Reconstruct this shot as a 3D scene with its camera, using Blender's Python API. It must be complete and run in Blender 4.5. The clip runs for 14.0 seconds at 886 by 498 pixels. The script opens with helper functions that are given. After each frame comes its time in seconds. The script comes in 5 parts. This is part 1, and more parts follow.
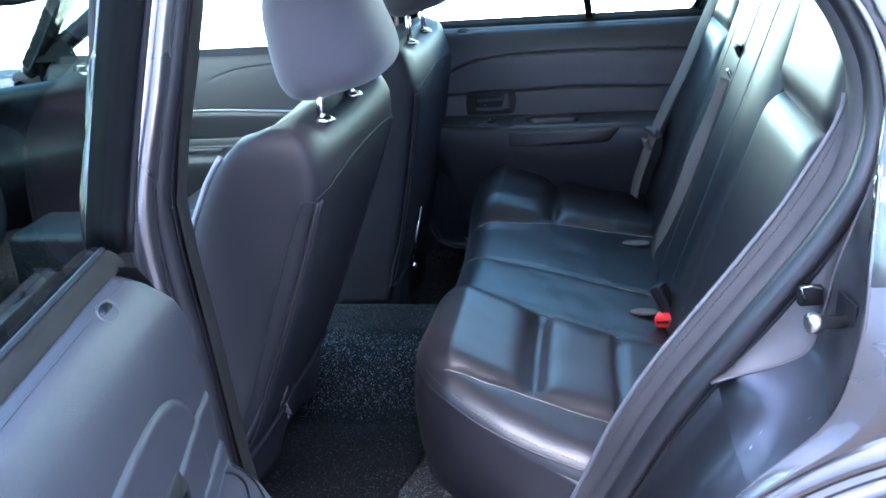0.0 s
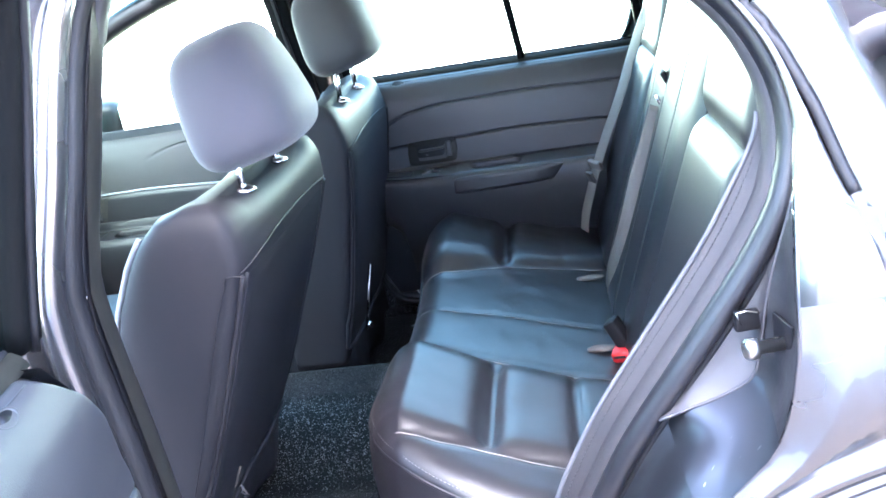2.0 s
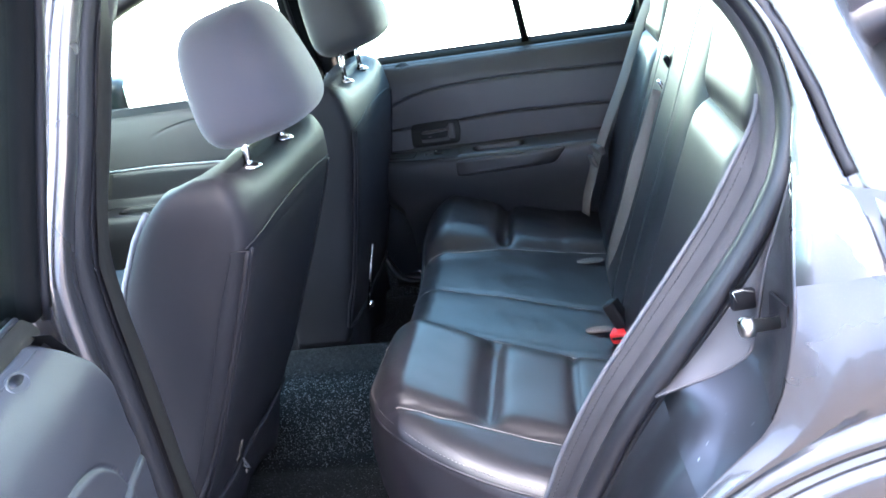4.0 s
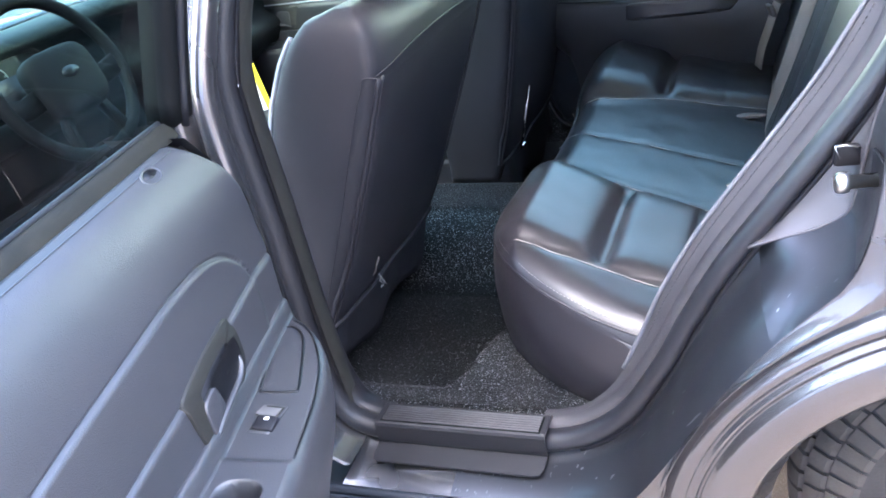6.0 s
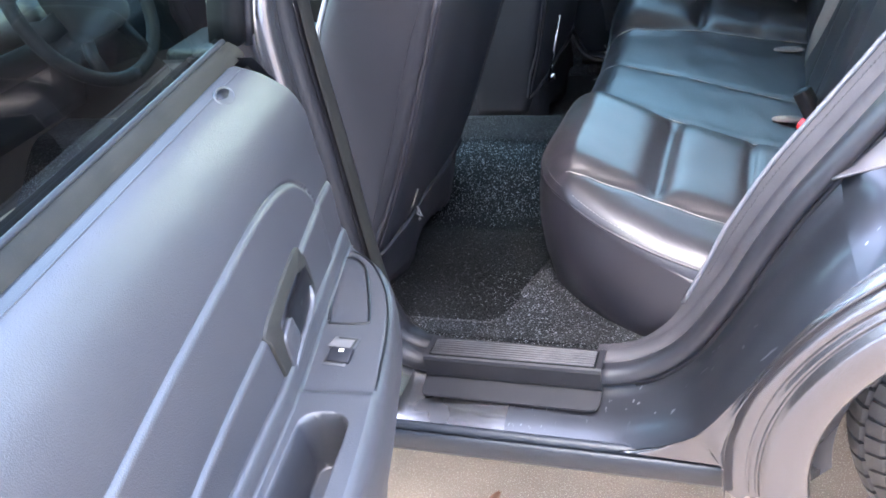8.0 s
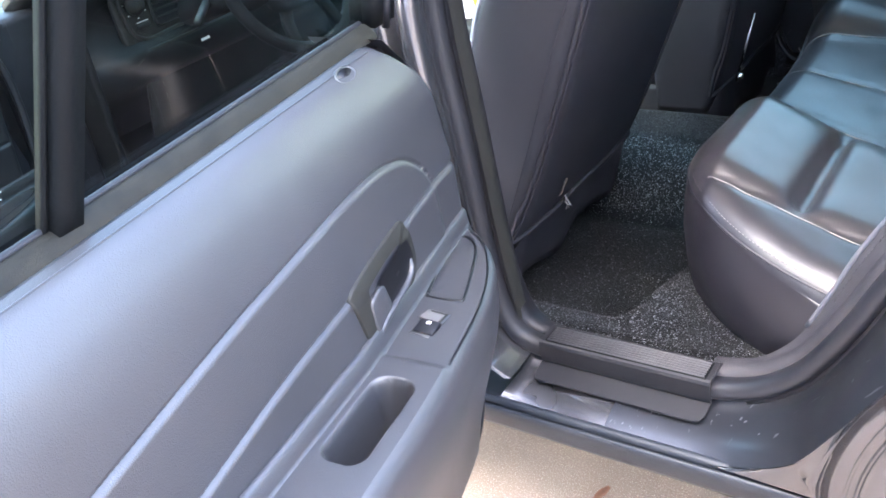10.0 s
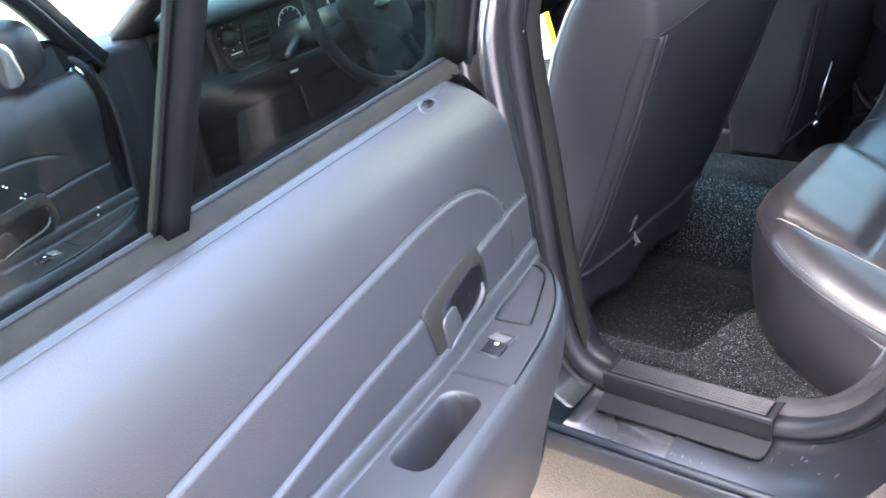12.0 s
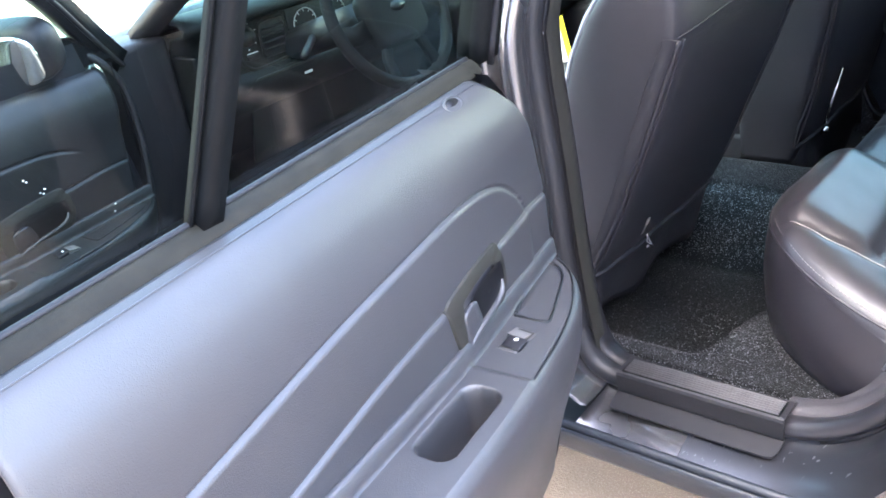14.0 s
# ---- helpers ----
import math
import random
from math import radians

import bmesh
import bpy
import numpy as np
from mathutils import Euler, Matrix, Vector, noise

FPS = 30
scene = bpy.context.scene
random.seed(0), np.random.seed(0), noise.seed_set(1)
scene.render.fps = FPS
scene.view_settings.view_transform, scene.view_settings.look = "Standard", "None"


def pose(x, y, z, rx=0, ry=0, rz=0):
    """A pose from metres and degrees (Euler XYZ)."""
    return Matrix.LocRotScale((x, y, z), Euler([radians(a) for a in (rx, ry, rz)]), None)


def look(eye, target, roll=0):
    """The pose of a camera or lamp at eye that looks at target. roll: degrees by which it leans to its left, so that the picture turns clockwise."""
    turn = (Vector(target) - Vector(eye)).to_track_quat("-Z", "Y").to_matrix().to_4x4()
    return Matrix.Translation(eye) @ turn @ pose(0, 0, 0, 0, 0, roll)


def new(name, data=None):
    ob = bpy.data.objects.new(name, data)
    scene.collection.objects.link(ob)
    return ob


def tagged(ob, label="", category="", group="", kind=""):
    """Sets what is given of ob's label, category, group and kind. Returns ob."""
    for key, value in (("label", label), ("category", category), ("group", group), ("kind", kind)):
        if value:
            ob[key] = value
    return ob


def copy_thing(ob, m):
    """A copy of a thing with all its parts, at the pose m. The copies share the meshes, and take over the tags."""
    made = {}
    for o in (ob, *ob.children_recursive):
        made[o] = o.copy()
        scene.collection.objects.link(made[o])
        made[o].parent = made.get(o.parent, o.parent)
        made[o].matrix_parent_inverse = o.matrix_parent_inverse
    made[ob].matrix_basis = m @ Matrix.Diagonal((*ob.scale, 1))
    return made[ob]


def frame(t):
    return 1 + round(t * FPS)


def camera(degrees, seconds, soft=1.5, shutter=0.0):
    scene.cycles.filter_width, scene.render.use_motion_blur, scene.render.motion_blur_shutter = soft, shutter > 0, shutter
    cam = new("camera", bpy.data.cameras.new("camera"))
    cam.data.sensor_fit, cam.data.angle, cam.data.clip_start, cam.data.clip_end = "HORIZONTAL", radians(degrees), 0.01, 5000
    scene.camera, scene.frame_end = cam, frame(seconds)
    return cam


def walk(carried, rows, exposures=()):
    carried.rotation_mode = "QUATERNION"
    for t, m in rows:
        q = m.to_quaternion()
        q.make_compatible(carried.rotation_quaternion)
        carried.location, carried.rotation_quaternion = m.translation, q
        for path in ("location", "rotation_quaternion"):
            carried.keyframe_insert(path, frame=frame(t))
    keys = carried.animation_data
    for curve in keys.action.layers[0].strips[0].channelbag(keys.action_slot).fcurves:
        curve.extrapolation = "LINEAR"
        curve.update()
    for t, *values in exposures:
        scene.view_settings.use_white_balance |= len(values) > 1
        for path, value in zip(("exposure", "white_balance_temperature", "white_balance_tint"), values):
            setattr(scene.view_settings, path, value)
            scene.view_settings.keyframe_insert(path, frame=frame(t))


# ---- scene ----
cam = camera(51.6, 14.0, soft=1.7)
PATH = [
    (0, (0.588, -0.988, 1.367), (0.263, 0.851, 0.651), -4.3),
    (0.5, (0.588, -0.966, 1.355), (0.328, 0.892, 0.661), -4.3),
    (1, (0.603, -0.953, 1.348), (0.39, 0.919, 0.677), -6.1),
    (1.5, (0.664, -0.94, 1.351), (0.245, 0.906, 0.707), -8.8),
    (2, (0.656, -0.939, 1.359), (0.381, 0.941, 0.734), -9.8),
    (2.2, (0.626, -0.939, 1.361), (0.418, 0.951, 0.739), -9.6),
    (4.3, (0.671, -0.967, 1.351), (0.35, 0.889, 0.678), -8.7),
    (4.5, (0.688, -0.97, 1.346), (0.296, 0.857, 0.632), -8.5),
    (5, (0.74, -0.982, 1.335), (0.165, 0.757, 0.532), -8.8),
    (5.5, (0.782, -0.997, 1.339), (0.079, 0.68, 0.505), -10.1),
    (6, (0.799, -1.001, 1.334), (0.08, 0.643, 0.451), -10.3),
    (6.5, (0.801, -1.0, 1.328), (0.082, 0.616, 0.394), -11.0),
    (7, (0.759, -1.005, 1.32), (0.088, 0.61, 0.348), -10.0),
    (7.5, (0.68, -1.012, 1.325), (0.033, 0.588, 0.314), -9.7),
    (7.7, (0.657, -1.017, 1.323), (0.015, 0.587, 0.316), -9.4),
    (9.8, (0.82, -0.971, 1.327), (-0.244, 0.406, 0.341), -10.3),
    (10, (0.822, -0.979, 1.33), (-0.263, 0.388, 0.354), -10.1),
    (10.5, (0.833, -1.012, 1.336), (-0.32, 0.333, 0.408), -9.3),
    (11, (0.852, -1.039, 1.335), (-0.338, 0.294, 0.436), -9.1),
    (11.5, (0.856, -1.042, 1.342), (-0.346, 0.289, 0.458), -9.1),
    (12, (0.856, -1.033, 1.342), (-0.362, 0.287, 0.463), -9.5),
    (12.5, (0.86, -1.033, 1.341), (-0.37, 0.273, 0.458), -9.7),
    (13, (0.867, -1.037, 1.34), (-0.367, 0.265, 0.458), -10.0),
    (13.5, (0.866, -1.038, 1.339), (-0.358, 0.272, 0.453), -10.2),
    (14, (0.848, -1.068, 1.344), (-0.373, 0.255, 0.475), -8.8),
]
EXPOSE = [(0.0, 4.83, 5400, 13), (0.6, 5.54, 5500, 13), (1.0, 5.72, 5600, 13), (1.5, 5.88, 5750, 13), (2.2, 5.86, 5850, 13), (4.3, 5.14, 6050, 13), (5.0, 4.88, 6050, 13), (5.5, 5.08, 6050, 13), (6.0, 5.49, 6200, 13), (6.5, 5.67, 6350, 13), (7.5, 5.76, 6400, 13), (10.0, 5.67, 6650, 13), (14.0, 5.69, 6750, 13)]
walk(cam, [(t, look(eye, target, roll)) for t, eye, target, roll in PATH], EXPOSE)

# ---------------------------------------------------------------- light
world = bpy.data.worlds.new("sky")
scene.world = world
world.use_nodes = True
wn = world.node_tree.nodes
sky = wn.new("ShaderNodeTexSky")
sky.sky_type = "NISHITA"
sky.sun_disc = False
SUN_EL, SUN_ROT = radians(50), radians(180)
sky.sun_elevation, sky.sun_rotation = SUN_EL, SUN_ROT
sky.air_density, sky.dust_density, sky.ozone_density = 1.0, 5.0, 1.0
wn["Background"].inputs["Strength"].default_value = 0.125
world.node_tree.links.new(sky.outputs[0], wn["Background"].inputs["Color"])
sun = new("sun", bpy.data.lights.new("sun", "SUN"))
sun.data.energy, sun.data.angle, sun.data.color = 4.8, radians(1.0), (1.0, 0.95, 0.88)
SUN_DIR = Vector((math.sin(SUN_ROT) * math.cos(SUN_EL), math.cos(SUN_ROT) * math.cos(SUN_EL), math.sin(SUN_EL)))
sun.matrix_world = look(SUN_DIR * 30, (0, 0, 0))

# ---------------------------------------------------------------- materials


def material(name, color, rough=0.5, metal=0.0, var=0.12, scale=6.0, bump=0.0, bump_scale=400.0, coat=0.0, spec=0.5,
             rough_var=0.08, fleck=None, weave=False, sheen=0.0, coat_rough=None, scratch=None):
    """A procedural surface: broad tone variation, fine grain, relief and uneven gloss."""
    m = bpy.data.materials.new(name)
    m.use_nodes = True
    nt = m.node_tree
    n, l = nt.nodes, nt.links
    b = n["Principled BSDF"]
    tc = n.new("ShaderNodeTexCoord")
    big = n.new("ShaderNodeTexNoise")
    big.inputs["Scale"].default_value, big.inputs["Detail"].default_value = scale, 5
    l.new(tc.outputs["Object"], big.inputs["Vector"])
    ramp = n.new("ShaderNodeValToRGB")
    ramp.color_ramp.elements[0].position, ramp.color_ramp.elements[1].position = 0.3, 0.72
    ramp.color_ramp.elements[0].color = (*[c * (1 - var) for c in color], 1)
    ramp.color_ramp.elements[1].color = (*[min(1, c * (1 + var)) for c in color], 1)
    l.new(big.outputs["Fac"], ramp.inputs["Fac"])
    out = ramp.outputs["Color"]
    fine = n.new("ShaderNodeTexNoise")
    fine.inputs["Scale"].default_value, fine.inputs["Detail"].default_value = bump_scale, 3
    l.new(tc.outputs["Object"], fine.inputs["Vector"])
    if fleck:
        fl_color, amount, fl_scale = fleck
        vor = n.new("ShaderNodeTexNoise")
        vor.inputs["Scale"].default_value, vor.inputs["Detail"].default_value = fl_scale, 2
        l.new(tc.outputs["Object"], vor.inputs["Vector"])
        fr = n.new("ShaderNodeValToRGB")
        fr.color_ramp.elements[0].position, fr.color_ramp.elements[1].position = amount, amount + 0.04
        l.new(vor.outputs["Fac"], fr.inputs["Fac"])
        mix = n.new("ShaderNodeMixRGB")
        l.new(fr.outputs["Color"], mix.inputs["Fac"])
        l.new(out, mix.inputs["Color1"])
        mix.inputs["Color2"].default_value = (*fl_color, 1)
        out = mix.outputs["Color"]
    if scratch:
        sc_color, sc_amount, turn = scratch
        turned = n.new("ShaderNodeMapping")
        turned.inputs["Rotation"].default_value = turn
        l.new(tc.outputs["Object"], turned.inputs["Vector"])
        mp = n.new("ShaderNodeMapping")
        mp.inputs["Scale"].default_value = (240, 70, 3)
        l.new(turned.outputs["Vector"], mp.inputs["Vector"])
        sn = n.new("ShaderNodeTexNoise")
        sn.inputs["Scale"].default_value, sn.inputs["Detail"].default_value = 1.0, 1
        l.new(mp.outputs["Vector"], sn.inputs["Vector"])
        sr = n.new("ShaderNodeValToRGB")
        sr.color_ramp.elements[0].position, sr.color_ramp.elements[1].position = sc_amount, sc_amount + 0.05
        l.new(sn.outputs["Fac"], sr.inputs["Fac"])
        patch = n.new("ShaderNodeValToRGB")
        patch.color_ramp.elements[0].position, patch.color_ramp.elements[1].position = 0.50, 0.66
        l.new(big.outputs["Fac"], patch.inputs["Fac"])
        both = n.new("ShaderNodeMath")
        both.operation = "MULTIPLY"
        l.new(sr.outputs["Color"], both.inputs[0])
        l.new(patch.outputs["Color"], both.inputs[1])
        mix = n.new("ShaderNodeMixRGB")
        l.new(both.outputs[0], mix.inputs["Fac"])
        l.new(out, mix.inputs["Color1"])
        mix.inputs["Color2"].default_value = (*sc_color, 1)
        out = mix.outputs["Color"]
    l.new(out, b.inputs["Base Color"])
    rr = n.new("ShaderNodeMapRange")
    rr.inputs["To Min"].default_value, rr.inputs["To Max"].default_value = max(0.02, rough - rough_var), min(1, rough + rough_var)
    l.new(big.outputs["Fac"], rr.inputs["Value"])
    l.new(rr.outputs["Result"], b.inputs["Roughness"])
    b.inputs["Metallic"].default_value = metal
    b.inputs["Specular IOR Level"].default_value = spec
    b.inputs["Coat Weight"].default_value = coat
    b.inputs["Coat Roughness"].default_value = min(0.25, rough) if coat_rough is None else coat_rough
    if sheen:
        b.inputs["Sheen Weight"].default_value = sheen
    if bump:
        bp = n.new("ShaderNodeBump")
        bp.inputs["Strength"].default_value, bp.inputs["Distance"].default_value = bump, 0.002
        src = fine.outputs["Fac"]
        if weave:
            wv = n.new("ShaderNodeTexWave")
            wv.inputs["Scale"].default_value, wv.inputs["Distortion"].default_value = 260, 1.0
            l.new(tc.outputs["Object"], wv.inputs["Vector"])
            src = wv.outputs["Fac"]
        l.new(src, bp.inputs["Height"])
        l.new(bp.outputs["Normal"], b.inputs["Normal"])
    return m


def glass_material(name, tint, rough=0.0):
    """Thin pane: tinted see-through with a reflection that grows towards grazing."""
    m = bpy.data.materials.new(name)
    m.use_nodes = True
    n, l = m.node_tree.nodes, m.node_tree.links
    n.remove(n["Principled BSDF"])
    tr, gl, mix, lw = n.new("ShaderNodeBsdfTransparent"), n.new("ShaderNodeBsdfGlossy"), n.new("ShaderNodeMixShader"), n.new("ShaderNodeLayerWeight")
    pw, ma = n.new("ShaderNodeMath"), n.new("ShaderNodeMath")
    pw.operation, ma.operation = "POWER", "MULTIPLY_ADD"
    pw.inputs[1].default_value, ma.inputs[1].default_value, ma.inputs[2].default_value = 3.4, 0.90, 0.035
    lw.inputs["Blend"].default_value = 0.5
    tr.inputs["Color"].default_value = (*tint, 1)
    gl.inputs["Roughness"].default_value = rough
    l.new(lw.outputs["Facing"], pw.inputs[0])
    l.new(pw.outputs[0], ma.inputs[0])
    l.new(ma.outputs[0], mix.inputs["Fac"])
    l.new(tr.outputs[0], mix.inputs[1])
    l.new(gl.outputs[0], mix.inputs[2])
    l.new(mix.outputs[0], n["Material Output"].inputs["Surface"])
    return m


def pebble_material(name, sparse=0.86, bright=0.20, cell=430):
    """Glossy black rubber moulded in small pebbles, a few painted pale as glints."""
    m = bpy.data.materials.new(name)
    m.use_nodes = True
    n, l = m.node_tree.nodes, m.node_tree.links
    b = n["Principled BSDF"]
    tc, cells, broad, fine = n.new("ShaderNodeTexCoord"), n.new("ShaderNodeTexVoronoi"), n.new("ShaderNodeTexNoise"), n.new("ShaderNodeTexNoise")
    cells.inputs["Scale"].default_value = cell
    broad.inputs["Scale"].default_value, broad.inputs["Detail"].default_value = 7, 4
    fine.inputs["Scale"].default_value, fine.inputs["Detail"].default_value = 420, 2
    for node in (cells, broad, fine):
        l.new(tc.outputs["Object"], node.inputs["Vector"])
    split = n.new("ShaderNodeSeparateColor")
    l.new(cells.outputs["Color"], split.inputs["Color"])
    few = n.new("ShaderNodeValToRGB")
    few.color_ramp.elements[0].position, few.color_ramp.elements[1].position = sparse, 0.99
    # Sparse bright cells put specular glints into the base colour.
    few.color_ramp.elements[0].color, few.color_ramp.elements[1].color = (0.0020, 0.0023, 0.0030, 1), (bright, bright * 1.02, bright * 1.07, 1)
    l.new(split.outputs["Red"], few.inputs["Fac"])
    dust = n.new("ShaderNodeMixRGB")
    dust.blend_type = "MULTIPLY"
    dust.inputs["Fac"].default_value = 0.6
    tone = n.new("ShaderNodeValToRGB")
    tone.color_ramp.elements[0].position, tone.color_ramp.elements[1].position = 0.35, 0.65
    tone.color_ramp.elements[0].color = (0.35, 0.36, 0.38, 1)
    l.new(broad.outputs["Fac"], tone.inputs["Fac"])
    l.new(few.outputs["Color"], dust.inputs["Color1"])
    l.new(tone.outputs["Color"], dust.inputs["Color2"])
    l.new(dust.outputs["Color"], b.inputs["Base Color"])
    b.inputs["Roughness"].default_value = 0.34
    b.inputs["Specular IOR Level"].default_value = 0.20
    height = n.new("ShaderNodeMath")
    height.operation = "MULTIPLY_ADD"
    height.inputs[1].default_value = -1.0
    l.new(cells.outputs["Distance"], height.inputs[0])
    l.new(fine.outputs["Fac"], height.inputs[2])
    bp = n.new("ShaderNodeBump")
    bp.inputs["Strength"].default_value, bp.inputs["Distance"].default_value = 1.0, 0.0035
    l.new(height.outputs[0], bp.inputs["Height"])
    l.new(bp.outputs["Normal"], b.inputs["Normal"])
    return m


VINYL = material("black_vinyl", (0.0132, 0.0124, 0.0160), 0.38, var=0.12, scale=4, bump=0.12, bump_scale=650, rough_var=0.05, spec=0.52)
SEAT_CLOTH = material("charcoal_vinyl", (0.0150, 0.0148, 0.0178), 0.54, var=0.10, scale=5, bump=0.24, bump_scale=900, spec=0.15)
HEADREST = material("headrest_cloth", (0.062, 0.060, 0.074), 0.75, var=0.08, bump=0.35, bump_scale=900, sheen=0.25)
# Headrest cloth again, with the roof's shade on the far seat in its colour.
SHADED_CLOTH = material("shaded_headrest_cloth", (0.030, 0.028, 0.030), 0.75, var=0.08, bump=0.35, bump_scale=900, sheen=0.1)
SIDE_TRIM = material("pale_side_mesh", (0.16, 0.175, 0.20), 0.6, var=0.1, bump=0.3, bump_scale=600)
PANEL = material("charcoal_door_plastic", (0.0235, 0.0235, 0.0265), 0.42, var=0.07, scale=3, bump=0.26, bump_scale=650, rough_var=0.05, spec=0.68)
PANEL_DARK = material("dark_door_plastic", (0.030, 0.030, 0.034), 0.45, var=0.1, bump=0.2, bump_scale=800)
TRIM_BLACK = material("black_trim", (0.008, 0.008, 0.010), 0.45, var=0.15, bump=0.15, bump_scale=600, spec=0.22)
BEZEL = material("bezel_plastic", (0.016, 0.0155, 0.0135), 0.5, spec=0.22, var=0.08, bump=0.15, bump_scale=700)
RUBBER = material("seal_rubber", (0.010, 0.010, 0.012), 0.48, var=0.15, scale=12, bump=0.12, bump_scale=300, spec=0.28)
SEAL_GREY = material("grey_seal_rubber", (0.013, 0.013, 0.016), 0.32, var=0.12, scale=12, bump=0.12, bump_scale=300, spec=0.45)
PIPING = material("pale_trim_piping", (0.075, 0.078, 0.09), 0.5, var=0.1, bump=0.4, bump_scale=1500)
# Smudged body paint, darkened so the recess's shade lies in the colour.
POCKET = material("smudged_shaded_paint", (0.040, 0.041, 0.046), 0.34, metal=0.6, var=0.35, scale=22, coat=0.3, coat_rough=0.2, bump=0.2, bump_scale=90)
SEAL_TRIM = material("woven_pinch_weld_trim", (0.020, 0.0185, 0.022), 0.55, var=0.12, scale=12, bump=0.4, bump_scale=1200)
PAINT = material("grey_metallic_paint", (0.130, 0.128, 0.136), 0.27, metal=0.9, var=0.06, scale=3, coat=1.0, coat_rough=0.05, rough_var=0.03, fleck=((0.18, 0.17, 0.17), 0.66, 900))
# Same body paint as PAINT; the jamb's shade is put into this colour.
PAINT_SHADED = material("scuffed_shaded_paint", (0.044, 0.047, 0.056), 0.36, metal=0.8, var=0.12, scale=7, coat=0.3, coat_rough=0.16, rough_var=0.04, scratch=((0.28, 0.28, 0.30), 0.695, (0.0, -0.69, 0.0)))
# Mid tone of the body paint: the ledge's partial shade is in it.
DULL_SHADED = material("dull_half_shaded_paint", (0.062, 0.060, 0.067), 0.50, metal=0.55, var=0.12, scale=14, rough_var=0.05, spec=0.4)
CARPET = pebble_material("pebbled_floor_covering", 0.885, 0.50, 680)
MAT = pebble_material("pebbled_dark_mat", 0.966, 0.55, 680)
CHROME = material("chrome", (0.75, 0.75, 0.76), 0.10, metal=1.0, var=0.03)
STEEL = material("zinc_steel", (0.58, 0.57, 0.55), 0.28, metal=1.0, var=0.1)
BRASS = material("brass_washer", (0.45, 0.30, 0.14), 0.35, metal=1.0, var=0.15)
RED = material("red_plastic", (0.55, 0.015, 0.02), 0.35, var=0.05)
BELT = material("grey_belt_webbing", (0.15, 0.132, 0.122), 0.6, var=0.08, bump=0.4, weave=True)
GLASS = glass_material("tinted_window_glass", (0.44, 0.54, 0.53))
FRAME = material("matte_black_frame", (0.004, 0.0045, 0.005), 0.5, var=0.15, bump=0.15, bump_scale=500, spec=0.08)
CLEAR = glass_material("clear_window_glass", (0.65, 0.90, 0.80))
CONCRETE = material("concrete", (0.215, 0.165, 0.128), 0.85, var=0.25, scale=2.5, bump=0.9, bump_scale=190, fleck=((0.46, 0.40, 0.33), 0.605, 420))
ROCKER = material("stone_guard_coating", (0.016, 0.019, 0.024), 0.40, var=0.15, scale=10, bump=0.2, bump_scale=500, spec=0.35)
FENCE = material("white_fence_paint", (0.80, 0.79, 0.76), 0.6, var=0.05, scale=1.5)
TYRE = material("tyre_rubber", (0.011, 0.010, 0.010), 0.75, var=0.2, scale=10, bump=0.3, bump_scale=200)
TREAD = material("dusty_tread_rubber", (0.040, 0.034, 0.030), 0.85, var=0.25, scale=14, bump=0.3, bump_scale=250)
RIM = material("wheel_steel", (0.25, 0.25, 0.26), 0.35, metal=0.8)
STITCH = material("grey_thread", (0.17, 0.16, 0.155), 0.7, var=0.1)
TORN = material("torn_backing_fabric", (0.070, 0.060, 0.052), 0.85, var=0.4, scale=60, bump=0.5, bump_scale=900)
YELLOW = material("yellow_label", (0.75, 0.60, 0.02), 0.5, var=0.04)
PAPER = material("white_label", (0.80, 0.79, 0.76), 0.6, var=0.03)
FELT = material("worn_felt_strip", (0.0130, 0.0120, 0.0092), 0.6, var=0.35, scale=30, bump=0.3, bump_scale=900, spec=0.14)
HEADLINER = material("grey_headliner", (0.56, 0.54, 0.51), 0.9, var=0.06, bump=0.3, bump_scale=500)
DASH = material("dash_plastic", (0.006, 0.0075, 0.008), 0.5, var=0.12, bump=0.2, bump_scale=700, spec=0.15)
DIAL = material("dial_black", (0.004, 0.004, 0.005), 0.35, spec=0.3)
MIRROR = material("mirror_glass", (0.9, 0.9, 0.9), 0.02, metal=1.0, var=0.0, rough_var=0.0)
LEAF = material("hedge_leaf", (0.16, 0.15, 0.03), 0.6, var=0.5, scale=30)
GRASS = material("lawn_grass", (0.10, 0.15, 0.03), 0.9, var=0.4, scale=3, bump=0.6, bump_scale=60)
KERB = material("yellow_kerb_paint", (0.62, 0.47, 0.14), 0.8, var=0.2, scale=4)
RED_PAINT = material("red_car_paint", (0.35, 0.02, 0.02), 0.3, var=0.08, coat=0.8)
SHADE_WALL = material("pale_blocker_wall", (0.68, 0.70, 0.74), 0.8, var=0.08, scale=1.2, bump=0.3, bump_scale=60)
# Paler than the trim: the slope's reflected light is in this colour.
RAMP = material("lit_switch_ramp", (0.085, 0.080, 0.078), 0.45, var=0.08, bump=0.15, bump_scale=700)
# Paler than the scuff plate, so that its ribs stand out.
PALER_GREY = material("paler_rib_plastic", (0.036, 0.035, 0.039), 0.5, var=0.2, scale=40)
SCUFF = material("scuff_plate_plastic", (0.011, 0.0110, 0.0130), 0.48, var=0.15, scale=9, bump=0.2, bump_scale=700, spec=0.28)
WHEEL_BLACK = material("wheel_leather", (0.005, 0.005, 0.006), 0.6, var=0.15, bump=0.2, bump_scale=500, spec=0.08)
LATCH = material("grey_brown_latch_plastic", (0.10, 0.088, 0.082), 0.45, var=0.08)
TWIG = material("dry_leaf", (0.20, 0.09, 0.05), 0.7, var=0.3, scale=40)

# ---------------------------------------------------------------- mesh helpers


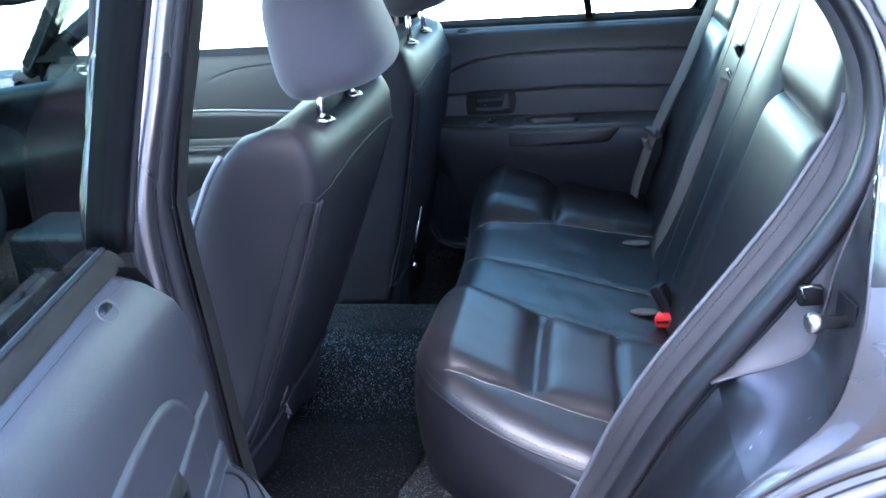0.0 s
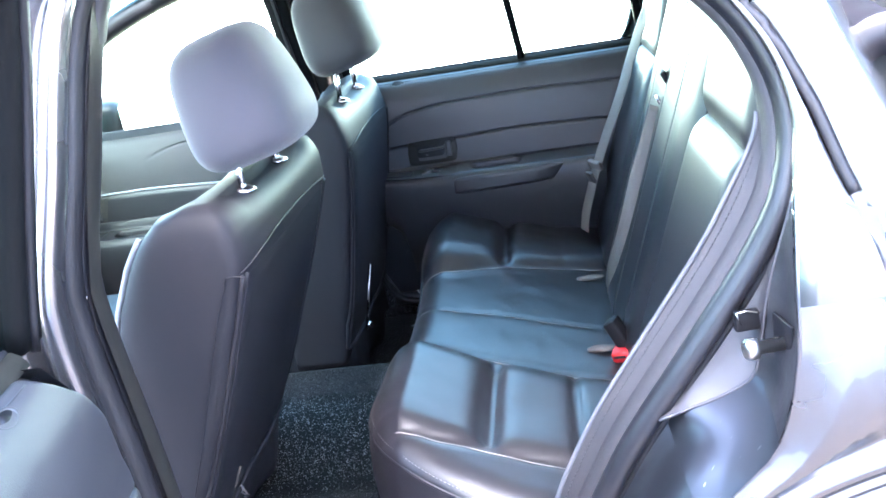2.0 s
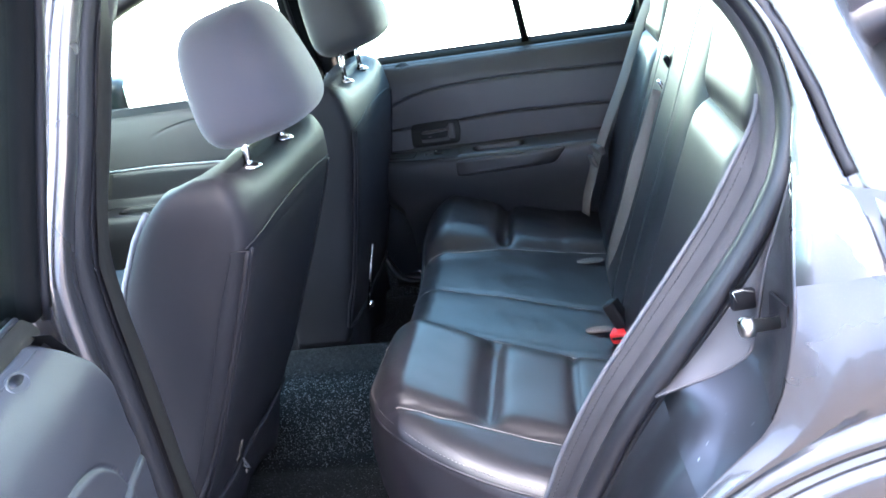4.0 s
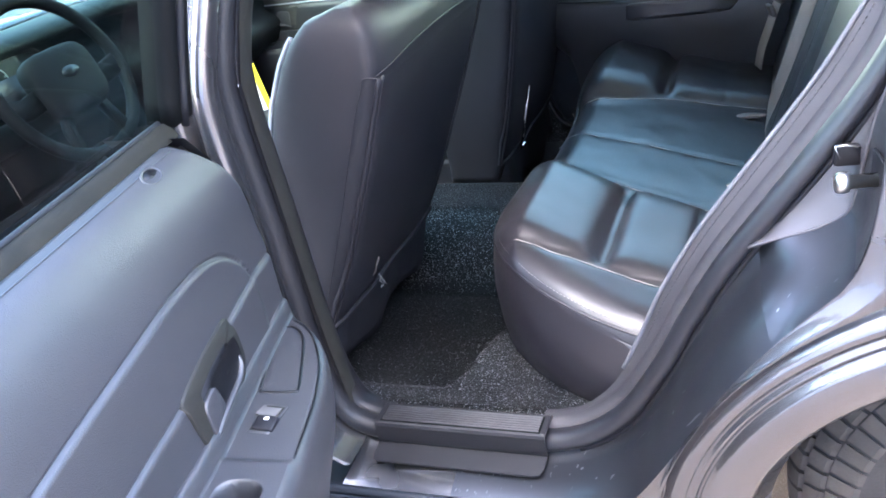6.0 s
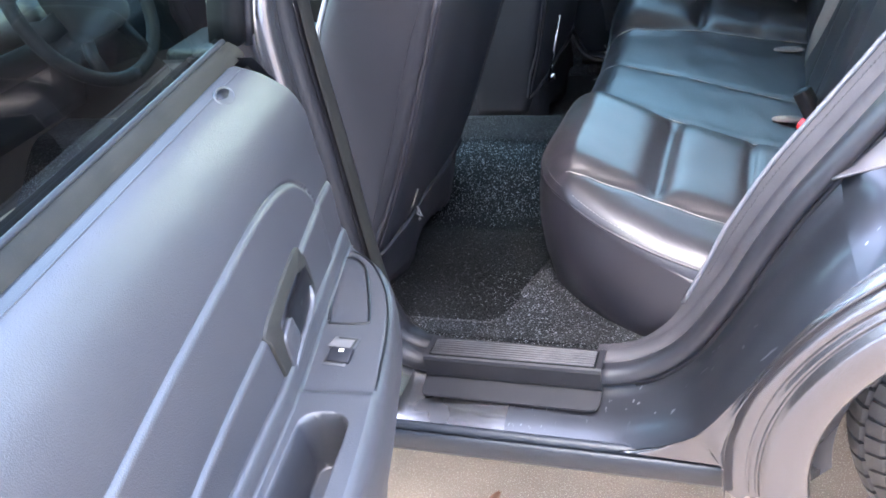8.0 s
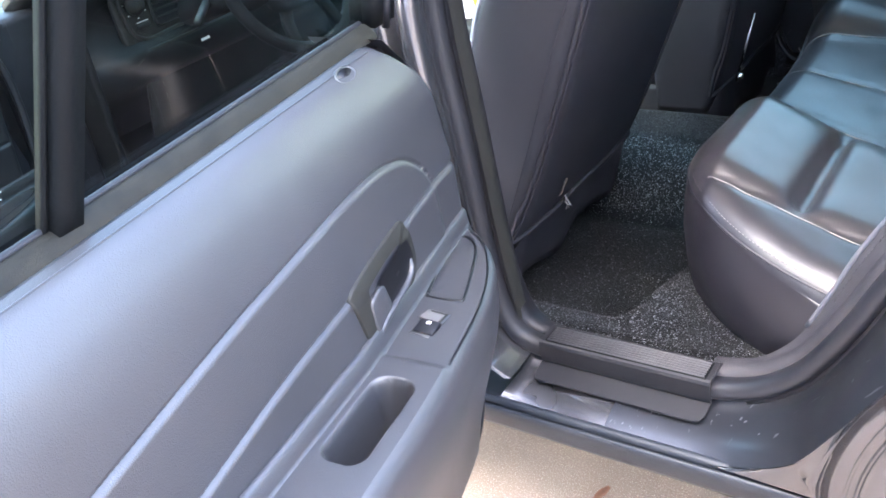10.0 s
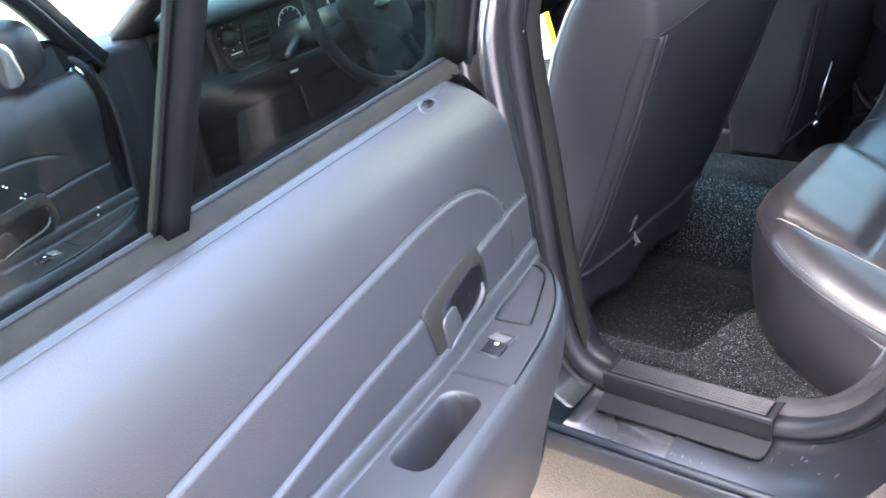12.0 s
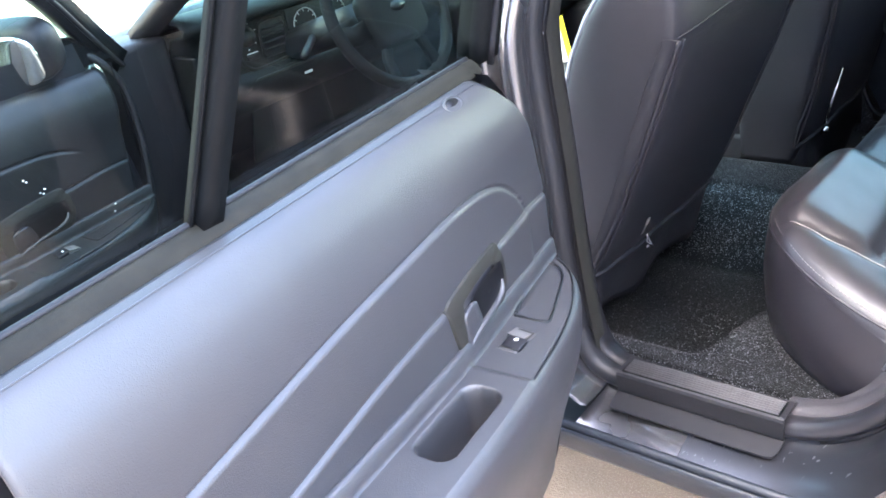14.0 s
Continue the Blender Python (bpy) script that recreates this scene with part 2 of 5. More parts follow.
def part(name, bm, mat, parent, label="", smooth=True, solid=0.0, offset=-1.0):
    """Links a bmesh as one mesh object under its thing."""
    me = bpy.data.meshes.new(name)
    bmesh.ops.recalc_face_normals(bm, faces=bm.faces)
    if smooth:
        for f in bm.faces:
            f.smooth = True
    bm.to_mesh(me)
    bm.free()
    me.materials.append(mat)
    ob = new(name, me)
    ob.parent = parent
    if label:
        tagged(ob, label)
    if solid:
        md = ob.modifiers.new("thickness", "SOLIDIFY")
        md.thickness, md.offset = solid, offset
    return ob


def thing(name, label, category, group="", kind="", m=None):
    e = new(name)
    e.empty_display_size = 0.05
    if m is not None:
        e.matrix_world = m
    return tagged(e, label, category, group, kind)


def structure(name, bm, mat, label, category, smooth=True, solid=0.0):
    ob = part(name, bm, mat, None, "", smooth, solid)
    return tagged(ob, label, category, "", "structure")


def smoothstep(a, b, x):
    t = min(1.0, max(0.0, (x - a) / (b - a)))
    return t * t * (3 - 2 * t)


def interp(pts, x):
    """Smooth value from a short table of (x, value) pairs."""
    if x <= pts[0][0]:
        return pts[0][1]
    for (a, va), (b, vb) in zip(pts, pts[1:]):
        if x <= b:
            return va + (vb - va) * smoothstep(a, b, x) if b > a else vb
    return pts[-1][1]


def lin(pts, x):
    if x <= pts[0][0]:
        return pts[0][1]
    for (a, va), (b, vb) in zip(pts, pts[1:]):
        if x <= b:
            return va + (vb - va) * (x - a) / (b - a)
    return pts[-1][1]


def spline(pts, n):
    """Points along a Catmull-Rom curve through pts."""
    P = [Vector(p) for p in pts]
    P = [2 * P[0] - P[1]] + P + [2 * P[-1] - P[-2]]
    out = []
    segs = len(P) - 3
    for i in range(n):
        g = i / (n - 1) * segs
        k = min(int(g), segs - 1)
        t = g - k
        a, b, c, d = P[k:k + 4]
        out.append(0.5 * ((2 * b) + (c - a) * t + (2 * a - 5 * b + 4 * c - d) * t * t + (3 * b - a - 3 * c + d) * t ** 3))
    return out


def curve_table(pts, n=60):
    """A dense smooth table of (x, value) pairs through a few given ones."""
    return [(p.x, p.y) for p in spline([(a, b, 0) for a, b in pts], n)]


def sheet(fn, nu, nv, bm=None):
    """A grid surface fn(i/(nu-1), j/(nv-1))."""
    bm = bm or bmesh.new()
    g = [[bm.verts.new(fn(i / (nu - 1), j / (nv - 1))) for j in range(nv)] for i in range(nu)]
    for i in range(nu - 1):
        for j in range(nv - 1):
            bm.faces.new((g[i][j], g[i + 1][j], g[i + 1][j + 1], g[i][j + 1]))
    return bm


def loft(loops, bm=None, closed=True, caps=True):
    """Skin between loops of equally many points."""
    bm = bm or bmesh.new()
    R = [[bm.verts.new(p) for p in lp] for lp in loops]
    n = len(R[0])
    for a, b in zip(R, R[1:]):
        for k in range(n if closed else n - 1):
            bm.faces.new((a[k], a[(k + 1) % n], b[(k + 1) % n], b[k]))
    if caps and closed:
        bm.faces.new(R[0][::-1])
        bm.faces.new(R[-1])
    return bm


def tube(path, r, bm=None, n=8, flat=1.0):
    """A round or flattened cord along a list of points."""
    P = [Vector(p) for p in path]
    loops = []
    side = None
    for i, p in enumerate(P):
        d = (P[min(i + 1, len(P) - 1)] - P[max(i - 1, 0)]).normalized()
        if side is None:
            up = Vector((0, 0, 1)) if abs(d.z) < 0.9 else Vector((1, 0, 0))
            side = d.cross(up).normalized()
        side = (side - d * side.dot(d)).normalized()
        nn = d.cross(side)
        loops.append([p + side * r * math.cos(2 * math.pi * k / n) + nn * r * flat * math.sin(2 * math.pi * k / n) for k in range(n)])
    return loft(loops, bm)


def stitches(path, r, dash=0.005, gap=0.0025):
    """A row of short threads along a list of points."""
    P = [Vector(p) for p in path]
    bm, along, run = bmesh.new(), 0.0, []
    for a, b in zip(P, P[1:]):
        steps = max(1, int((b - a).length / 0.0012))
        for k in range(steps):
            p = a.lerp(b, k / steps)
            if along % (dash + gap) < dash:
                run.append(p)
            elif len(run) > 1:
                tube([run[0], run[len(run) // 2], run[-1]], r, bm, n=5)
                run = []
            else:
                run = []
            along += (b - a).length / steps
    return bm


def ribbon(path, normals, width, thick, bm=None):
    """A flat strap along a path; normals give the face direction at each point."""
    P = [Vector(p) for p in path]
    loops = []
    for i, p in enumerate(P):
        d = (P[min(i + 1, len(P) - 1)] - P[max(i - 1, 0)]).normalized()
        nn = Vector(normals[i] if isinstance(normals, list) else normals)
        nn = (nn - d * nn.dot(d)).normalized()
        s = d.cross(nn)
        w, t = width / 2, thick / 2
        loops.append([p + s * w + nn * t * 0.3, p + s * w * 0.9 + nn * t, p - s * w * 0.9 + nn * t, p - s * w + nn * t * 0.3,
                      p - s * w * 0.9 - nn * t, p + s * w * 0.9 - nn * t])
    return loft(loops, bm)


def block(size, at=(0, 0, 0), bevel=0.005, seg=3, m=None, bm=None):
    """A block with rounded edges."""
    b2 = bmesh.new()
    bmesh.ops.create_cube(b2, size=1.0)
    bmesh.ops.scale(b2, vec=size, verts=b2.verts)
    if bevel:
        bmesh.ops.bevel(b2, geom=b2.edges[:], offset=min(bevel, min(size) * 0.49), segments=seg, profile=0.5, affect="EDGES")
    if m is not None:
        bmesh.ops.transform(b2, matrix=m, verts=b2.verts)
    bmesh.ops.translate(b2, vec=at, verts=b2.verts)
    if bm is None:
        return b2
    me = bpy.data.meshes.new("tmp")
    b2.to_mesh(me)
    b2.free()
    bm.from_mesh(me)
    bpy.data.meshes.remove(me)
    return bm


def lathe(profile, n, m=None, bm=None):
    """Turned body: profile of (radius, height) about z, moved by m."""
    m = m or Matrix()
    loops = [[m @ Vector((r * math.cos(2 * math.pi * k / n), r * math.sin(2 * math.pi * k / n), h)) for k in range(n)] for r, h in profile]
    return loft(loops, bm)


def pillow(size, power=4.0, nu=28, nv=18, warp=None):
    """A closed padded body: a superellipsoid of the given half sizes; warp bends its points."""
    bm = bmesh.new()
    a, b, c = size
    e = 2.0 / power

    def f(w, k):
        return math.copysign(abs(w) ** k, w)
    loops = []
    for j in range(nv + 1):
        th = -math.pi / 2 + math.pi * j / nv
        th = max(-math.pi / 2 + 0.02, min(math.pi / 2 - 0.02, th))
        loops.append([])
        for i in range(nu):
            ph = 2 * math.pi * i / nu
            p = Vector((a * f(math.cos(th), e) * f(math.cos(ph), e), b * f(math.cos(th), e) * f(math.sin(ph), e), c * f(math.sin(th), e)))
            loops[-1].append(warp(p) if warp else p)
    return loft(loops, bm)


def outline(pts, n, soft=2):
    """A closed outline of straight edges with slightly rounded corners."""
    P = [Vector(p) for p in pts]
    m = max(2, n // len(P))
    out = []
    for i, p in enumerate(P):
        q = P[(i + 1) % len(P)]
        out += [p.lerp(q, j / m) for j in range(m)]
    for _ in range(soft):
        out = [(out[i - 1] + 2 * out[i] + out[(i + 1) % len(out)]) / 4 for i in range(len(out))]
    return out


CY = 0.99  # the car's middle line


def mirror_y(bm):
    for v in bm.verts:
        v.co.y = -v.co.y
    return bm

# ---------------------------------------------------------------- ground and surroundings


def ground():
    bm = sheet(lambda a, b: Vector(((a - 0.5) * 400, (b - 0.5) * 400, 0)), 41, 41)
    structure("ground", bm, CONCRETE, "weathered beige concrete driveway with fine aggregate", "ground", smooth=False)


ground()


def white_fence():
    f = thing("fence", "tall white fence of upright boards beyond the car", "fence")
    first = None
    for i in range(72):
        x = -5.4 + i * 0.2
        if first is None:
            first = part("board", block((0.185, 0.03, 1.9), (0, 0, 0.95), 0.006, 1), FENCE, f, smooth=False)
            first.location = (x, 6.0, 0)
        else:
            o = new("board", first.data)
            o.parent = f
            o.location = (x, 6.0 + random.uniform(-0.004, 0.004), 0)
    for z in (0.4, 1.55):
        part("rail", block((14.4, 0.05, 0.12), (1.7, 6.045, z), 0.006, 1), FENCE, f, smooth=False)


white_fence()


def street_side():
    """The verge, its kerb and the parked car seen through the windscreen."""
    structure("verge", sheet(lambda a, b: Vector((-60 + 51.2 * a, 7.0 + 60 * b, 0.10 + 0.01 * noise.noise(Vector((a * 40, b * 40, 0))))), 30, 30), GRASS, "sunlit green grass verge behind the kerb", "grass")
    structure("kerb", block((0.16, 60, 0.13), (-8.72, 37.0, 0.055), 0.015), KERB, "yellow painted concrete kerb", "kerb")
    c = thing("parked_car", "red parked car behind the fence", "car")
    prof = [(-2.15, .35), (-2.18, .55), (-2.05, .74), (-1.2, .86), (-.55, 1.32), (.7, 1.36), (1.35, .95), (2.1, .90), (2.15, .40)]
    loops = []
    for w, grow in ((-.86, .94), (-.80, 1.0), (.80, 1.0), (.86, .94)):
        loops.append([Vector((-6.9 + x * grow, 9.6 + w, .30 + (z - .30) * grow)) for x, z in prof])
    part("body", loft(loops), RED_PAINT, c, "red painted body", smooth=False)
    for x in (-8.25, -5.55):
        for y in (8.78, 10.42):
            tyre = part("tyre", lathe([(.16, -.09), (.30, -.10), (.32, -.06), (.32, .06), (.30, .10), (.16, .09)], 28, pose(x, y, .32, 90)), TYRE, c)
            part("hubcap", lathe([(.15, -.095), (.17, -.10), (.17, .10), (.15, .095)], 20, pose(x, y, .32, 90)), RIM, tyre)
    for y in (8.95, 10.25):
        part("headlight", pillow((.05, .17, .07), 3, 16, 8, lambda p: p + Vector((-9.03, y, .66))), CHROME, c, "clear headlight")
    part("bumper", block((.12, 1.72, .16), (-9.04, 9.6, .44), .04), TRIM_BLACK, c, "dark bumper")


street_side()
# Added out of view to block the sun and bounce light on the car.
structure("wall_behind", block((13.0, 0.3, 8.7), (3.2, -4.65, 4.35), 0.02), SHADE_WALL, "added unseen wall that shades the car and bounces pale light", "wall", smooth=False)

# ---------------------------------------------------------------- body shell
car = thing("car_body", "dark grey sedan body shell with scuffed door jamb", "car")

INNER = [(.10, .376), (.25, .376), (.43, .377), (.528, .425), (.596, .522), (.642, .612), (.692, .70), (.755, .79), (.812, .87), (.862, .945),
         (.900, 1.02), (.914, 1.09), (.902, 1.16), (.858, 1.235), (.76, 1.322), (.60, 1.37), (.35, 1.40), (.14, 1.40), (.065, 1.355),
         (.03, 1.15), (.005, .98), (.02, .76), (.035, .55), (.055, .43)]
OUTER = [(.08, .03, .314), (.25, .03, .314), (.45, .03, .314), (.565, .012, .366), (.622, .0, .442), (.678, .0, .533), (.735, .0, .618), (.80, .0, .695), (.862, .0, .764),
         (.885, .0, .86), (.892, .012, .955), (.905, .055, 1.055), (.913, .085, 1.125), (.886, .125, 1.215), (.80, .175, 1.315), (.62, .22, 1.40),
         (.35, .24, 1.445), (.12, .235, 1.445), (-.02, .21, 1.40), (-.05, .13, 1.16), (-.06, .07, .98), (-.05, .05, .76), (-.04, .05, .55), (-.01, .04, .41)]


def lean(z):
    """How far the side leans inward with height."""
    return 0.0 if z < 1.0 else 0.13 * ((z - 1.0) / 0.37) ** 1.2


def ring(pts, n):
    """A closed smooth loop through pts."""
    k = len(pts)
    P = [Vector(p) for p in pts]
    out = []
    for i in range(n):
        g = i / n * k
        j = int(g)
        t = g - j
        a, b, c, d = P[(j - 1) % k], P[j % k], P[(j + 1) % k], P[(j + 2) % k]
        out.append(0.5 * ((2 * b) + (c - a) * t + (2 * a - 5 * b + 4 * c - d) * t * t + (3 * b - a - 3 * c + d) * t ** 3))
    return out


NR = 168
RIN = ring([(x, 0, z) for x, z in INNER], NR)
ROUT = ring(OUTER, NR)
NORM = []
for i in range(NR):
    d = RIN[(i + 1) % NR] - RIN[i - 1]
    NORM.append(Vector((d.z, 0, -d.x)).normalized())


def at_ring(i, out, y):
    """A point out metres outside the opening's edge, y deep."""
    p = RIN[i % NR] + NORM[i % NR] * out
    return Vector((p.x, y + lean(p.z), p.z))


LIP = spline([(0.740, 0.123, 0.738), (0.778, 0.119, 0.753), (0.815, 0.115, 0.767), (0.845, 0.111, 0.784), (0.860, 0.110, 0.799), (0.868, 0.110, 0.826), (0.876, 0.111, 0.876), (0.885, 0.111, 0.920), (0.897, 0.111, 0.961), (0.911, 0.111, 1.006), (0.923, 0.116, 1.050)], 61)
LIP_TURN = 0.40


def body_side(far):
    def place(p):
        return Vector((p.x, 2 * CY - p.y, p.z)) if far else p

    def band(sections, rng=None):
        idx = list(rng) if rng else list(range(NR + 1))
        return loft([[place(s(i % NR)) for i in idx] for s in sections], closed=False)
    # woven trim over the flange with its rubber bulb
    part("pinch_weld_trim", band([lambda i: at_ring(i, 0.004, 0.215), lambda i: at_ring(i, -0.006, 0.205), lambda i: at_ring(i, -0.009, 0.185), lambda i: at_ring(i, -0.004, 0.168),
                                  lambda i: at_ring(i, 0.004, 0.164)], range(13, 129)), SEAL_TRIM, car, "grey woven trim around the door opening")
    def soft(w, y):
        def f(i):
            k = smoothstep(14, 34, i) * smoothstep(80, 66, i)
            return at_ring(i, -0.008 - w * k, y + 0.4 * w * k)
        return f
    part("soft_trim", band([soft(0.0, 0.188), soft(0.006, 0.194), soft(0.014, 0.197), soft(0.022, 0.200)], range(14, 81)), SEAL_TRIM, car, "broad woven trim beside the rear seat")
    part("trim_piping", tube([place(soft(0.023, 0.200)(i)) for i in range(24, 79)], 0.0038, n=8), PIPING, car, "pale stitched piping of the trim")
    part("trim_stitching", stitches([place(soft(0.013, 0.1955)(i)) for i in range(28, 74)], 0.0007), PALER_GREY, car)
    part("pillar_edge_trim", band([lambda i: at_ring(i, 0.004, 0.215), lambda i: at_ring(i, -0.003, 0.205), lambda i: at_ring(i, -0.005, 0.185), lambda i: at_ring(i, -0.003, 0.168),
                                   lambda i: at_ring(i, 0.004, 0.164)], range(128, NR + 3)), TRIM_BLACK, car, "black edge trim on the door pillar")
    part("door_seal", band([lambda i: at_ring(i, 0.003, 0.166), lambda i: at_ring(i, 0.000, 0.150), lambda i: at_ring(i, 0.006, 0.136), lambda i: at_ring(i, 0.018, 0.130),
                            lambda i: at_ring(i, 0.027, 0.134), lambda i: at_ring(i, 0.031, 0.146)], range(13, 112)), SEAL_GREY, car, "grey rubber door seal")
    part("pillar_seal", band([lambda i: at_ring(i, 0.003, 0.166), lambda i: at_ring(i, 0.000, 0.150), lambda i: at_ring(i, 0.006, 0.136), lambda i: at_ring(i, 0.018, 0.130),
                              lambda i: at_ring(i, 0.027, 0.134), lambda i: at_ring(i, 0.031, 0.146)], range(111, NR + 3)), RUBBER, car, "black rubber seal along the pillar")
    part("seal_gap", tube([place(at_ring(i, 0.033, 0.143)) for i in range(16, 128)], 0.0050, n=6), RUBBER, car, "black joint between seal and paint")

    def jamb(k):
        def f(i):
            a = at_ring(i, 0.026, 0.146)
            b = ROUT[i]
            depth = (0.0, 0.02, 0.07, 0.20, 0.42, 0.60, 0.78, 0.94, 1.0)[k]
            along = (0.0, 0.16, 0.34, 0.44, 0.50, 0.58, 0.74, 0.93, 1.0)[k]
            # the lower jamb swells outward below the striker pocket
            swell = 0.009 * smoothstep(53, 46, i) * smoothstep(22, 34, i) * (0.0, 0.2, 0.6, 0.9, 1.0, 0.9, 0.55, 0.12, 0.0)[k]
            return Vector((a.x + (b.x - a.x) * along - 0.35 * swell, a.y + (b.y - a.y) * depth - swell, a.z + (b.z - a.z) * along))
        return f
    part("door_jamb", band([jamb(k) for k in range(9)], range(8, 47)), PAINT_SHADED, car, "grey painted door jamb with scratches, shade in its colour")
    # Lighter paint than the jamb: the corner's sky reflection is put into colour.
    part("sill_corner", band([jamb(k) for k in range(9)], range(0, 9)), PAINT, car, "sill corner in the lighter body paint for its sky reflection")

    def edge_of(i):
        return at_ring(i, 0.026, 0.146)

    def lip(t):
        """The bent edge of the ledge beside the striker, from its lower tip upward."""
        g = t * (len(LIP) - 1)
        return LIP[min(int(g), len(LIP) - 2)].lerp(LIP[min(int(g), len(LIP) - 2) + 1], g - min(int(g), len(LIP) - 2))

    def ledge(a, b):
        p, q = edge_of(46 + int(round(31 * a))), lip(a)
        w = p.lerp(q, b)
        return place(Vector((w.x, w.y + 0.004 * math.sin(math.pi * b) ** 2, w.z)))

    def below(a, b):
        p, q = lip(LIP_TURN * a), ROUT[46 + int(round(10 * a))]
        j = [jamb(k)(46 + int(round(10 * a))) for k in range(9)]
        g = b * 8
        flow = j[min(int(g), 7)].lerp(j[min(int(g), 7) + 1], g - min(int(g), 7))
        w = flow.lerp(p.lerp(q, b) + Vector((0.012, 0.0, 0.006)) * math.sin(math.pi * b), smoothstep(0.0, 0.3, a))
        return place(w)

    def pocket(a, b):
        p, q = lip(LIP_TURN + (1 - LIP_TURN) * a), ROUT[56 + int(round(21 * a))]
        w = p.lerp(q, b)
        deep = 0.010 * math.sin(math.pi * b) * math.sin(math.pi * min(1.0, 0.15 + a))
        dent = 0.004 * noise.noise(Vector((a * 5, b * 2, 4)))
        return place(Vector((w.x + deep + dent, w.y + deep, w.z)))
    part("jamb_ledge", sheet(ledge, 32, 9), DULL_SHADED, car, "painted ledge beside the striker, part shade in its colour")
    part("jamb_lower", sheet(below, 11, 17), PAINT_SHADED, car)
    part("striker_pocket", sheet(pocket, 22, 9), POCKET, car, "smudged recess around the striker, its shade in the paint colour")
    part("jamb_lip", tube([place(lip(k / 40)) for k in range(41)], 0.0024, n=10), DULL_SHADED, car, "rolled edge of the jamb")
    part("skin_edge", tube([place(ROUT[k] + Vector((0.001, 0.003, 0))) for k in range(56, 78)], 0.0032, n=8), PAINT, car)
    part("jamb_upper", band([jamb(k) for k in range(9)], range(76, 129)), PAINT, car, "painted jamb above the striker")

    # pillar between the doors: two rolled ridges with a channel between them
    def ridge(dx, y):
        def f(i):
            p = edge_of(i)
            k = smoothstep(0.44, 0.60, p.z) * smoothstep(1.43, 1.36, p.z)
            return Vector((p.x + dx * (0.12 + 0.88 * k), y + lean(p.z), p.z))
        return f
    prof = [(0.0, .146), (.012, .128), (.026, .112), (.036, .092), (.039, .076), (.036, .063), (.029, .055), (.020, .053), (.012, .057), (.007, .067), (.003, .080),
            (-.006, .085), (-.013, .080), (-.017, .066), (-.022, .056), (-.031, .051), (-.042, .052), (-.056, .058), (-.066, .075), (-.070, .11)]
    part("pillar_jamb", band([ridge(dx, y) for dx, y in prof], range(124, NR + 1)), PAINT, car, "painted pillar between the doors with rolled ridges")
    # quarter panel with the flared wheel arch
    c = Vector((1.13, 0, 0.33))
    n = 64
    edge = [ROUT[k] for k in range(22, 78, 3)] + [Vector((1.05, 0.03, 1.01)), Vector((1.5, 0.02, 1.0)), Vector((2.1, 0.03, 0.98)), Vector((2.25, 0.06, 0.8)), Vector((2.25, 0.05, 0.5)), Vector((2.2, 0.05, 0.3))]
    outer = [(math.atan2(q.z - c.z, q.x - c.x) % (2 * math.pi), q) for q in spline(edge, 500)]
    rows = [[] for _ in range(25)]
    for i in range(n):
        a = radians(185 - 191 * i / (n - 1))
        way = Vector((math.cos(a), 0, math.sin(a)))
        q = min(outer, key=lambda w: abs((w[0] - a + math.pi) % (2 * math.pi) - math.pi))[1]
        rq = Vector((q.x - c.x, 0, q.z - c.z)).length
        if a > radians(178):
            rq, q = 9.0, None
        r0 = 1 / math.sqrt((math.cos(a) / 0.394) ** 2 + (math.sin(a) / 0.327) ** 2)
        rg, rc = r0 + 0.070, r0 + 0.116
        levels = [(r0 - 0.03, .060), (r0, .030), (r0, .006), (r0 + .004, -.008), (r0 + .014, -.016), (r0 + .035, -.021), (rg - .012, -.022), (rg - .004, -.019), (rg - .001, -.010), (rg + .003, -.009),
                  (rg + .006, -.014), (rg + .010, -.014), (rg + .013, -.008), (rg + .017, -.008), (rg + .021, -.013), (rg + .030, -.0135), (rc - .010, -.009), (rc - .003, -.003), (rc, .001)]
        for k, (r, y) in enumerate(levels):
            if r > rg and rq < rc:
                r = rg + (r - rg) * max(0.05, (rq - rg) / (rc - rg))
            w = c + way * r
            rows[k].append(place(Vector((w.x, y, w.z))))
        base = c + way * min(rc, rq)
        for k, (t, y) in enumerate(((0.04, 0.002), (0.10, -0.008), (0.22, -0.015), (0.45, -0.011), (0.8, -0.001), (1.0, 0.0))):
            w = base.lerp(q, t) if q is not None else base + way * 0.004 * t
            rows[19 + k].append(place(Vector((w.x, y + (w.y if q is not None else 0.0), w.z))))
    part("quarter_panel", loft(rows, closed=False), PAINT, car, "flared rear quarter panel over the wheel")
    # foot of the quarter, running out into the sill
    def foot(a, b):
        p = ROUT[int(round(13 + 16 * a))]
        return place(Vector((p.x, p.y - 0.002, p.z)).lerp(Vector((0.43 + 0.21 * a, 0.024 - 0.020 * a, 0.318 + 0.012 * a)), b))
    part("quarter_foot", sheet(foot, 17, 6), PAINT, car)
    # rear pillar: painted band, rubber channel, rounded outer face
    chan = [(.93, 1.000, .012), (.98, .985, .020), (1.06, .957, .060), (1.126, .938, .090), (1.19, .912, .120), (1.25, .872, .150), (1.33, .79, .190)]
    crease = [(.93, 1.075, .014), (.98, 1.052, .030), (1.042, 1.018, .080), (1.124, .983, .105), (1.20, .955, .135), (1.241, .935, .160), (1.33, .86, .205)]
    rim = [ROUT[i] for i in range(66, 100)]
    rows = []
